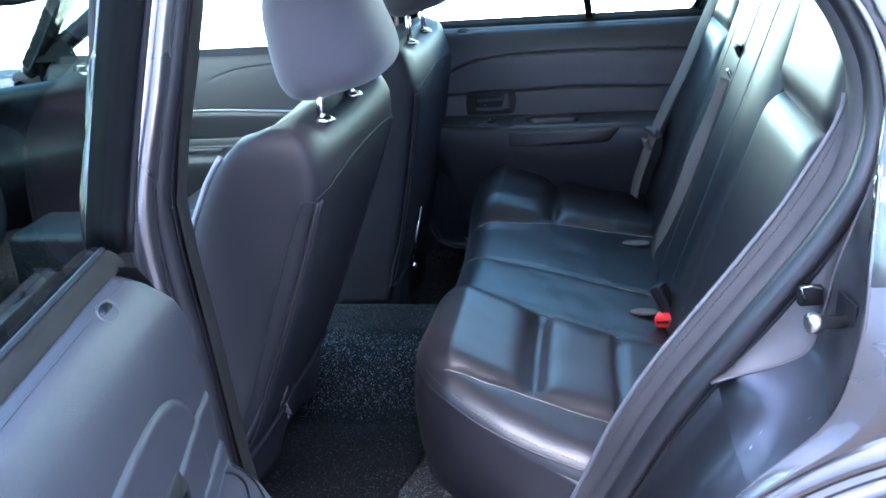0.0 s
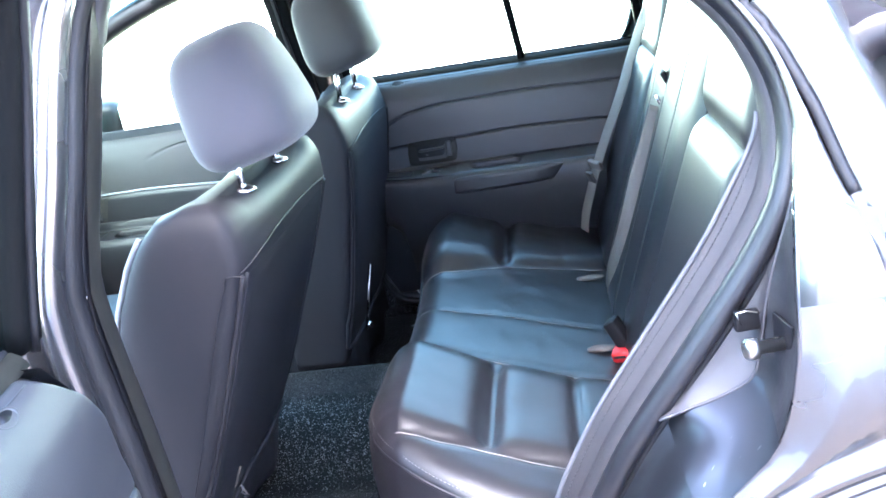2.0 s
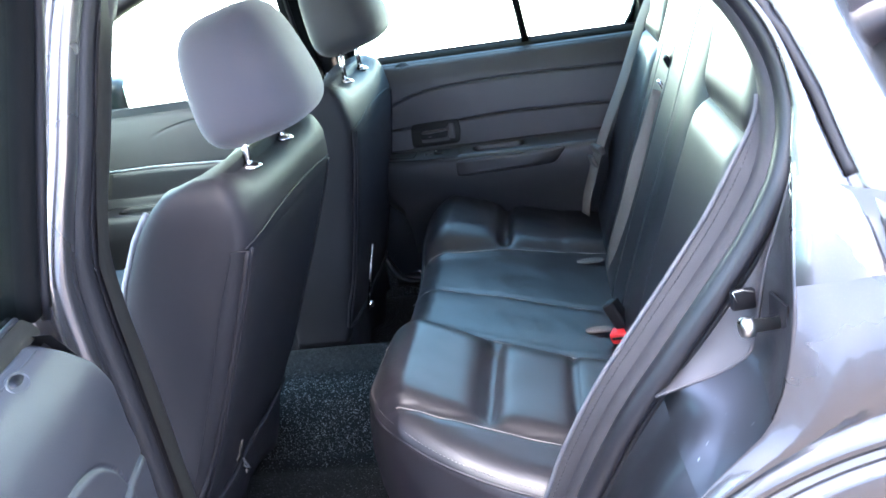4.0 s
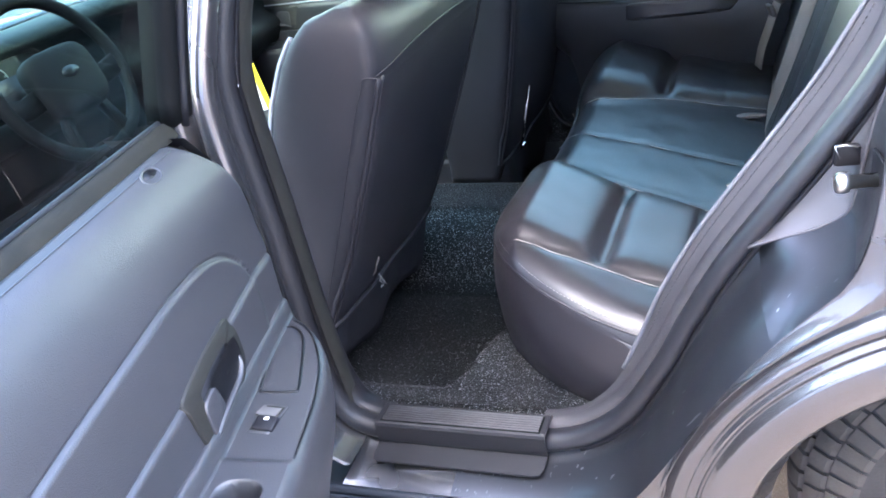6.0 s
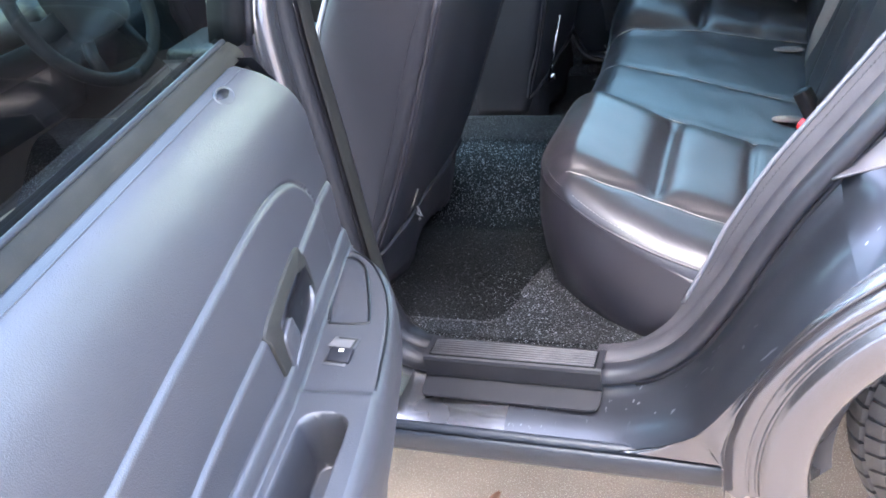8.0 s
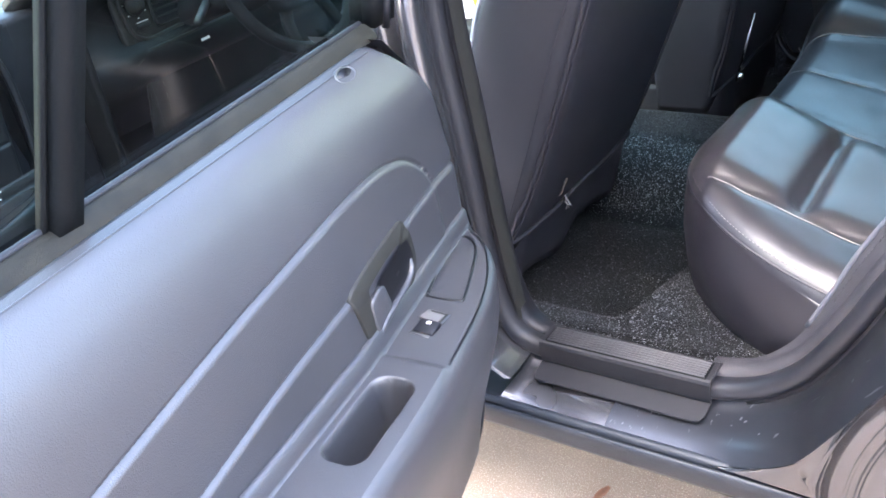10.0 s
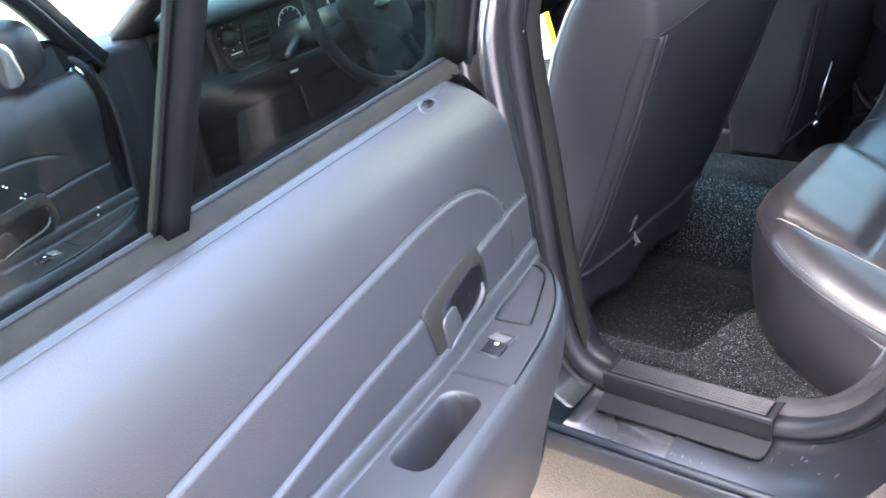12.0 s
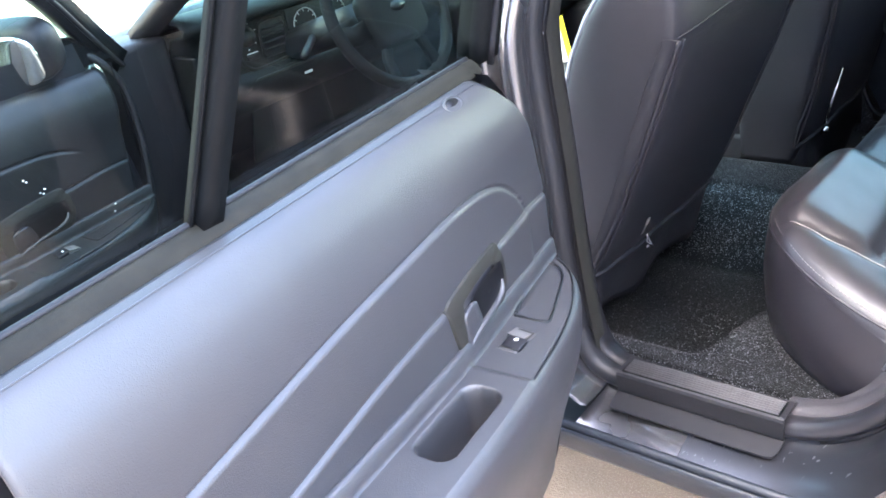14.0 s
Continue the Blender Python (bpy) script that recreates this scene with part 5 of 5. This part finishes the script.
    put("switch_ramp", block((0.024, 0.028, 0.002), (0.273 * k, 0.118, za + .6746), 0.0005, m=pose(0, 0, 0, -3, -9, -7)), RAMP, sw, "sloped finger ramp, its reflected light in a paler colour")
    put("window_switch", block((0.024, 0.029, 0.007), (0.299 * k, 0.122, za + .6745), 0.002, m=pose(0, 0, 0, -3, 10, -7)), TRIM_BLACK, sw, "black rocker switch")
    # White block painted in for the highlight on the rocker switch.
    put("switch_highlight", block((0.005, 0.006, 0.0008), (0.294 * k, 0.123, za + .6790), 0.0), PAPER, sw, smooth=False)
    # handle bezel
    q = [(.228, .793), (.316, .787), (.393, .776), (.382, .728), (.369, .677), (.33, .681), (.234, .700), (.216, .724), (.217, .757)]
    if pad:
        q = [(.225, .784), (.300, .779), (.367, .772), (.370, .740), (.362, .704), (.30, .709), (.222, .716), (.221, .750)]

    def bez(s, off):
        c = Vector((.295, 0, .738))
        out = []
        for p in outline([(u, 0, z) for u, z in q], 56):
            w = c + (p - c) * s
            zz = w.z + zo + raised(w.x * k)
            out.append(Vector((w.x * k, trim_n(w.x * k, zz) + off, zz)))
        return out
    bz = put("handle_bezel", loft([bez(1.0, -0.006), bez(0.99, 0.0030), bez(0.96, 0.0040), bez(0.60, 0.0040)], caps=False), BEZEL, d, "olive-black handle bezel")
    inner = [(.232, .766), (.278, .764), (.328, .756), (.324, .735), (.315, .710), (.276, .714), (.238, .716), (.228, .735)]
    if pad:
        inner = [(.250, .768), (.290, .765), (.330, .761), (.332, .745), (.328, .728), (.29, .731), (.250, .735), (.248, .750)]

    def well(s, off):
        c = Vector((.276, 0, .738))
        out = []
        for p in outline([(u, 0, z) for u, z in inner], 42):
            w = c + (p - c) * s
            zz = w.z + zo + raised(w.x * k)
            out.append(Vector((w.x * k, trim_n(w.x * k, zz) + off, zz)))
        return out
    put("handle_well", loft([well(1.0, 0.0046), well(0.97, 0.0044), well(0.93, 0.0048), well(0.5, 0.0046), well(0.1, 0.0046)], caps=False), DIAL, bz, "dark recess behind the handle")
    def on_trim(u, z, off):
        zz = z + zo + raised(u * k)
        return Vector((u * k, trim_n(u * k, zz) + off, zz))
    grip = ((.335, .752), (.320, .751), (.300, .752), (.280, .753), (.265, .754), (.256, .754)) if pad else ((.354, .694), (.335, .702), (.300, .709), (.262, .714), (.242, .723), (.236, .734))
    hp = spline([on_trim(u, z, off) for (u, z), off in zip(grip, (.003, .005, .006, .006, .005, .001))], 28)
    put("door_handle", tube(hp, 0.0052, n=12, flat=0.8), trim, bz, "curved inner door handle")
    fp = outline([on_trim(u, z, .0058) for u, z in (((.352, .764), (.334, .766), (.334, .724), (.344, .722), (.352, .721)) if pad else ((.357, .744), (.319, .750), (.308, .712), (.330, .702), (.354, .690)))], 40, 3)
    mid = sum(fp, Vector()) / len(fp)
    put("finger_plate", loft([[p + Vector((0, -0.006, 0)) for p in fp], fp, [mid + (p - mid) * 0.92 + Vector((0, 0.0012, 0)) for p in fp], [mid + (p - mid) * 0.3 + Vector((0, 0.0012, 0)) for p in fp]]), trim, bz, "flat finger plate")
    # moulded line round the armrest's top
    line = spline([Vector((u * k, n, za + .6728 - 0.05 * (n - 0.075))) for u, n in ((.052, .075), (.072, .100), (.103, .122), (.164, .149), (.245, .168), (.357, .178))], 40)
    line += [Vector((.360 * k, n, za + .6725 - 0.05 * (n - 0.075))) for n in (.170, .15, .12, .092)]
    put("moulded_line", tube(line, 0.0020, n=6), DIAL, arm)

    # belt weatherstrip, glass and frame
    def tl(z):
        return 0.30 * max(0.0, z - 1.0 - zo) ** 1.12
    ue = back_edge(1.0)
    rows = []
    for i in range(30):
        u = 0.098 * k + (ue - 0.04 - 0.098 * k) * i / 29
        rows.append([Vector((u, n, zo + z)) for n, z in ((0.008, .990), (0.006, .996), (0.000, 1.003), (-.008, 1.0085), (-.016, 1.009), (-.021, .995))])
    put("belt_strip", loft(rows, closed=False), FELT, d, "worn grey weatherstrip along the window")
    put("glass_seal", tube([Vector((u, -0.0150, zo + 1.0095)) for u in [0.10 * k + (ue - 0.05 - 0.10 * k) * i / 29 for i in range(30)]], 0.0042, n=8), RUBBER, d)
    top = [(.055, 1.0), (.05, 1.18), (.052, 1.35), (.09, 1.415), (.30, 1.435), (.55, 1.43), (.74, 1.39), (.872, 1.27), (.928, 1.13), (.945, 1.0)] if rear else \
        [(-.03, .98), (.05, 1.075), (.15, 1.19), (.30, 1.31), (.50, 1.40), (.75, 1.44), (1.00, 1.44), (1.08, 1.40), (1.10, 1.2), (1.115, 1.0)]
    path = [Vector((u, -0.022 + tl(z + zo), z + zo)) for u, z in [(p.x, p.z) for p in spline([(a, 0, b) for a, b in top], 50)]]
    put("window_frame", ribbon(path, (0, 1, 0), 0.062, 0.040), frame_mat, d, "black window frame")
    put("frame_seal", tube([p + Vector((0.0, 0.020, -0.010)) for p in path], 0.006, n=8), RUBBER, d)
    if divider:
        a, b = Vector((divider, -0.018, zo + .985)), Vector((divider + lean_bar, -0.018 + tl(1.34), 1.34))
        put("window_divider", ribbon([a.lerp(b, t / 8) for t in range(9)], (0, 1, 0), bar, 0.028), frame_mat, d, "black window divider bar")
        put("divider_seal", ribbon([a.lerp(b, t / 8) + Vector((bar / 2 + 0.004, -0.003, 0)) for t in range(9)], (0, 1, 0), 0.005, 0.010), frame_mat, d)
    if not rear:
        tri = [Vector((u, n, z + zo)) for u, z, n in ((.0, 1.0, .005), (.15, 1.0, .012), (.115, 1.075, .006), (.09, 1.07, .0))]
        put("sail_panel", loft([[p + Vector((0, -0.02, 0)) for p in tri], tri]), frame_mat, d, "black triangular mirror patch", smooth=False)
    bm = bmesh.new()
    lo = [bm.verts.new((p.x, -0.022, zo + 0.97)) for p in path]
    nrows = [lo]
    for s in range(1, 9):
        nrows.append([bm.verts.new((p.x, -0.022 + tl(zo + 0.97 + (p.z - zo - 0.97) * s / 8), zo + 0.97 + (p.z - zo - 0.97) * s / 8)) for p in path])
    for a, b in zip(nrows, nrows[1:]):
        for i in range(len(path) - 1):
            bm.faces.new((a[i], a[i + 1], b[i + 1], b[i]))
    gl = put("window_pane", bm, glass, d, "tinted window glass")
    gl.visible_shadow = False

    # outer skin, hinge-side end plate and edge seal
    def skin(a, b):
        z = 0.33 + (0.665 + zo) * b
        u0 = lin([(.33, -.01), (.84, -.01), (.90, .012), (.94, .038), (.97, .066), (1.0, .10)], z) if rear else -0.01
        return Vector((u0 + (back_edge(z) + 0.02 - u0) * a, -0.085 - 0.035 * math.sin(math.pi * min(1, b * 1.05)) + 0.02 * b, z))
    put("outer_skin", sheet(skin, 20, 14), PAINT, d, "grey outer skin")
    put("end_plate", sheet(lambda a, b: Vector((lin([(.33, .10), (.45, .03), (.6, 0), (.84, 0.0), (.90, .018), (.94, .042), (.97, .070), (1.0, .105)] if rear else [(.33, .10), (.45, .03), (.6, 0), (1.0, 0.0)], .33 + (.665 + zo) * b) + 0.005 + 0.02 * a, -0.10 + 0.13 * a, .33 + (.665 + zo) * b)), 5, 12), PAINT_SHADED, d)
    put("inner_plate", sheet(lambda a, b: Vector((lin([(.33, .12), (.45, .06), (.6, .02), (1.0, .1)], .335 + .645 * b) + (back_edge(.335 + .645 * b) - 0.1) * a, 0.012, .335 + .645 * b)), 5, 12), PAINT_SHADED, d)
    seal = spline([(.105, -.030, .972), (.072, -.008, .952), (.036, .012, .915), (.005, .02, .85), (-.002, .022, .75), (.012, .024, .62), (.045, .04, .50), (.075, .06, .42), (.115, .07, .36), (.19, .075, .338), (.40, .06, .335)], 50)
    put("edge_seal", tube(seal, 0.009, n=8), RUBBER, d, "black rubber edge seal")
    put("bottom_edge", tube([(.10 + (back_edge(.35) - .12) * i / 20, .03, .335) for i in range(21)], 0.02, n=8), PAINT_SHADED, d)
    return d


FRONT_PANEL = material("matt_grey_door_plastic", (0.0220, 0.0220, 0.0240), 0.62, var=0.1, bump=0.26, bump_scale=650, spec=0.18)
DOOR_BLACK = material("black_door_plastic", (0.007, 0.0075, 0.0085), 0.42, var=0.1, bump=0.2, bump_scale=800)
near_rear = door("rear_door", "open rear door with a charcoal moulded inner panel", 0.98, pose(0.02, 0.04, 0, 0, 0, -81.4), False, PANEL, True, 0.652, bar=0.030)
far_rear = door("rear_door", "closed rear door with a charcoal moulded inner panel", 0.95, pose(0.0, 1.735, 0), True, PANEL, True, 0.585, lean_bar=-0.04, glass=CLEAR, bar=0.022, lift=(0.010, 0.10), arm_up=0.064, zo=0.012, pad=True)
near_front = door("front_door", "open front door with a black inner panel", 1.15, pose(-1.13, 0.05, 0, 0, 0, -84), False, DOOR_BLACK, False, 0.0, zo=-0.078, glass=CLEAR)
far_front = door("front_door", "closed front passenger door with a grey inner panel", 1.15, pose(-1.17, 1.735, 0), True, FRONT_PANEL, False, 0.0, glass=CLEAR, zo=-0.035, lift=(0.045, 0.06), arm_up=0.05, shift=0.345, low=TRIM_BLACK)

# pale symbols on the seat and window switches of the open front door
back_to_door = pose(-1.13, 0.05, 0, 0, 0, -84).inverted()
for x, y, z in ((-1.013, -.291, .762), (-1.012, -.286, .757), (-1.020, -.262, .722), (-1.019, -.256, .718), (-1.021, -.250, .726), (-1.030, -.102, .628), (-1.030, -.108, .612)):
    p = back_to_door @ Vector((x, y, z))
    part("switch_symbol", block((0.0045, 0.003, 0.0035), p, 0.0008, 1), PAPER, near_front, "small white switch symbol")

# ---------------------------------------------------------------- dashboard and steering


def dashboard():
    d = thing("dashboard", "dark moulded dashboard with an instrument cluster", "dashboard")
    prof = [(-1.34, .90), (-1.25, .945), (-1.14, .962), (-1.07, .955), (-1.045, .935), (-1.06, .915), (-1.115, .905), (-1.13, .86), (-1.12, .79), (-1.085, .772), (-1.07, .755), (-1.075, .735),
            (-1.085, .70), (-1.11, .675), (-1.16, .64), (-1.2, .55)]
    rows = []
    for i in range(30):
        y = 0.225 + 1.52 * i / 29
        drop = 0.012 * (2 * i / 29 - 1) ** 2
        rows.append([Vector((x - 0.03 * smoothstep(0.32, 0.22, y) + 0.28 * smoothstep(1.15, 1.50, y), y, z)) for x, z in prof])
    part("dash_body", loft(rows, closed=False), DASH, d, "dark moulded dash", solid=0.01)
    cl = part("cluster_bezel", block((0.02, 0.56, 0.135), (-1.117, 0.645, 0.842), 0.03, 5, m=pose(0, 0, 0, 0, -6)), BEZEL, d, "curved instrument bezel")
    part("air_vent", block((0.012, 0.085, 0.095), (-1.106, 0.510, 0.846), 0.028, 5, m=pose(0, 0, 0, 0, -6)), DIAL, cl, "dark rounded vent opening")
    part("gauge_window", block((0.012, 0.28, 0.11), (-1.107, 0.71, 0.852), 0.02, 4, m=pose(0, 0, 0, 0, -6)), DIAL, cl, "black gauge window")
    for y in (0.630, 0.745):
        path = [Vector((-1.099, y + 0.042 * math.cos(a), 0.852 + 0.042 * math.sin(a))) for a in [radians(-40 + 260 * i / 20) for i in range(21)]]
        part("gauge_scale", tube(path, 0.0013, n=5), PAPER, cl)
        for i in range(9):
            a = radians(-40 + 260 * i / 8)
            part("gauge_mark", tube([Vector((-1.099, y + r * math.cos(a), 0.852 + r * math.sin(a))) for r in (0.033, 0.040)], 0.0012, n=4), PAPER, cl)
        part("needle", tube([Vector((-1.098, y, 0.852)), Vector((-1.098, y - 0.03, 0.834))], 0.0014, n=4), RED, cl)
    ring_pts = outline([(-1.100, y, z) for y, z in ((.372, .905), (.392, .80), (.43, .776), (.62, .786), (.905, .786), (.925, .90), (.72, .924), (.50, .918))], 64, 4)
    part("bezel_rim", tube(ring_pts + ring_pts[:1], 0.0055, n=8), BEZEL, cl, "raised rim of the instrument bezel")
    vent_pts = outline([(-1.099, y, z) for y, z in ((.466, .896), (.466, .802), (.556, .806), (.556, .896))], 48, 5)
    part("vent_rim", tube(vent_pts + vent_pts[:1], 0.004, n=8), BEZEL, cl)
    for i in range(4):
        part("vent_slat", block((0.010, 0.078, 0.003), (-1.098, 0.511, 0.822 + 0.017 * i), 0.001, 1, m=pose(0, 0, 0, 0, 20)), BEZEL, cl)
    kn = part("light_knob", lathe([(0.027, 0), (0.026, 0.006), (0.018, 0.010), (0.016, 0.022), (0.002, 0.024)], 24, pose(-1.106, 0.425, 0.868, 0, 90, 0)), BEZEL, cl, "round headlamp knob")
    for i in range(7):
        a = radians(20 + 50 * i)
        part("knob_mark", block((0.001, 0.004, 0.002), (-1.104, 0.425 + 0.034 * math.cos(a), 0.868 + 0.034 * math.sin(a)), 0), PAPER, kn, smooth=False)
    part("dimmer", block((0.014, 0.04, 0.014), (-1.104, 0.432, 0.812), 0.004), BEZEL, cl, "small dimmer slider")
    part("dimmer_mark", block((0.002, 0.035, 0.002), (-1.102, 0.432, 0.824), 0), PAPER, cl, smooth=False)
    part("release_label", block((0.002, 0.028, 0.006), (-1.07, 0.581, 0.732), 0), PAPER, d, smooth=False)
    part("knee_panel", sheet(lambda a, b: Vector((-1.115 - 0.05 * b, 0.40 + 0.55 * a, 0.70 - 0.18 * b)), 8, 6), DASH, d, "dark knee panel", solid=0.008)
    part("panel_edge", tube([(-1.075, 0.36 + 0.5 * i / 10, 0.760 - 0.02 * (i < 1)) for i in range(11)], 0.004, n=6), BEZEL, d)
    part("cowl_side", block((0.30, 0.02, 0.50), (-1.22, 0.235, 0.62), 0.008), FRAME, d, "black kick panel")
    part("stalk", tube([(-.98, .54, .84), (-.93, .47, .83), (-.90, .43, .825)], 0.010, n=8), TRIM_BLACK, d, "indicator stalk")
    part("column", tube([(-1.12, .585, .80), (-.86, .585, .875)], 0.045, n=14), TRIM_BLACK, d, "steering column shroud")


dashboard()


def steering_wheel():
    s = thing("steering_wheel", "black steering wheel with a padded hub", "steering wheel", m=pose(-.735, .585, .905, 0, 66, 0))
    R = 0.187
    part("rim", tube([(R * math.cos(2 * math.pi * i / 60), R * math.sin(2 * math.pi * i / 60), 0) for i in range(61)], 0.0155, n=12), WHEEL_BLACK, s)
    part("hub_pad", pillow((0.078, 0.098, 0.032), 4, 28, 12, lambda p: Vector((p.x + 0.012, p.y * (1 - 0.6 * p.x), p.z + 0.004))), WHEEL_BLACK, s, "padded hub cover")
    part("badge", lathe([(0.022, 0), (0.021, 0.003), (0.002, 0.0035)], 24, pose(0.0, 0, 0.035) @ Matrix.Diagonal((0.6, 1.2, 1, 1))), DIAL, s, "plain dark oval badge")
    for sgn in (-1, 1):
        part("spoke", ribbon([(0.02, sgn * 0.07, 0.0), (0.03, sgn * 0.13, -0.008), (0.02, sgn * 0.183, 0.0)], (0, 0, 1), 0.05, 0.018), WHEEL_BLACK, s)
        part("spoke", ribbon([(0.06, sgn * 0.05, 0.0), (0.11, sgn * 0.07, -0.006), (0.168, sgn * 0.08, 0.0)], (0, 0, 1), 0.03, 0.014), WHEEL_BLACK, s)


steering_wheel()


def mirrors():
    s = thing("rear_view_mirror", "black interior rear-view mirror at the windscreen", "mirror", m=pose(-.66, .97, 1.245, 0, 0, 0))
    part("housing", pillow((0.022, 0.125, 0.034), 4, 28, 12), TRIM_BLACK, s)
    part("stem", tube([(-0.01, 0, 0.02), (-0.05, 0, 0.06), (-0.09, 0, 0.08)], 0.008, n=8), TRIM_BLACK, s)
    for name, lab, m in (("wing_mirror", "black passenger wing mirror", pose(-.775, 2.0, .985, 0, 0, 12)), ("wing_mirror", "black driver's wing mirror on the open door", pose(-1.13, -.185, 0.985, 0, 14, -60))):
        s = thing(name, lab, "mirror", m=m)
        part("housing", pillow((0.055, 0.105, 0.068), 3.4, 30, 16, lambda p: Vector((p.x - 0.03, p.y, p.z))), TRIM_BLACK, s, "black mirror housing")
        part("mirror_glass", pillow((0.006, 0.092, 0.058), 3.4, 30, 10, lambda p: Vector((p.x + 0.022, p.y, p.z))), MIRROR, s, "mirror glass")


mirrors()

# small things
console = thing("centre_console", "low black console between the front seats", "console")
part("bin", block((0.46, 0.20, 0.32), (-0.58, 0.99, 0.52), 0.02), TRIM_BLACK, console)
tag = thing("paper_card", "white card with a yellow edge standing on the console", "card", m=pose(-.50, .955, .737, 0, -10, 28))
part("card", block((0.055, 0.002, 0.120), (0, 0, 0), 0), PAPER, tag, "white card", smooth=False)
part("stripe", block((0.014, 0.003, 0.122), (0.024, 0, 0.001), 0), YELLOW, tag, "yellow edge", smooth=False)
screw = thing("pillar_screw", "small bright screw in the pillar trim", "screw", m=pose(.0, .165, .987, 90, 0, 0))
part("head", lathe([(0.0045, 0), (0.004, 0.002), (0.001, 0.0028)], 10), CHROME, screw)
leaf = thing("dry_leaf", "curled brown leaf on the concrete", "leaf", m=pose(.19, .17, .006, 0, 0, 70))
part("blade", sheet(lambda a, b: Vector(((a - .5) * .045, (b - .5) * .018 * math.sin(math.pi * (0.1 + 0.8 * a)), .006 * (2 * b - 1) ** 2 + .004 * a)), 8, 5), TWIG, leaf, solid=0.001)


def hedge():
    h = thing("hedge", "low yellow-green hedge beyond the driveway", "hedge")
    tagged(h, kind="")
    random.seed(4)
    bm = bmesh.new()
    for _ in range(1500):
        c = Vector((random.uniform(-5.3, -4.4), random.uniform(2.0, 3.5), abs(random.gauss(0.16, 0.12))))
        a = Vector((random.gauss(0, 1), random.gauss(0, 1), random.gauss(0, 1))).normalized() * 0.035
        b = a.cross(Vector((random.gauss(0, 1), random.gauss(0, 1), random.gauss(0, 1)))).normalized() * 0.018
        v = [bm.verts.new(c + q) for q in (-a, b, a, -b)]
        bm.faces.new(v)
    part("leaves", bm, LEAF, h, smooth=False)
    for i in range(12):
        part("stem", tube([(-4.85 + random.uniform(-.2, .2), 2.1 + i * .11, 0), (-4.8, 2.1 + i * .11, .22)], .012, n=5), TWIG, h)


hedge()
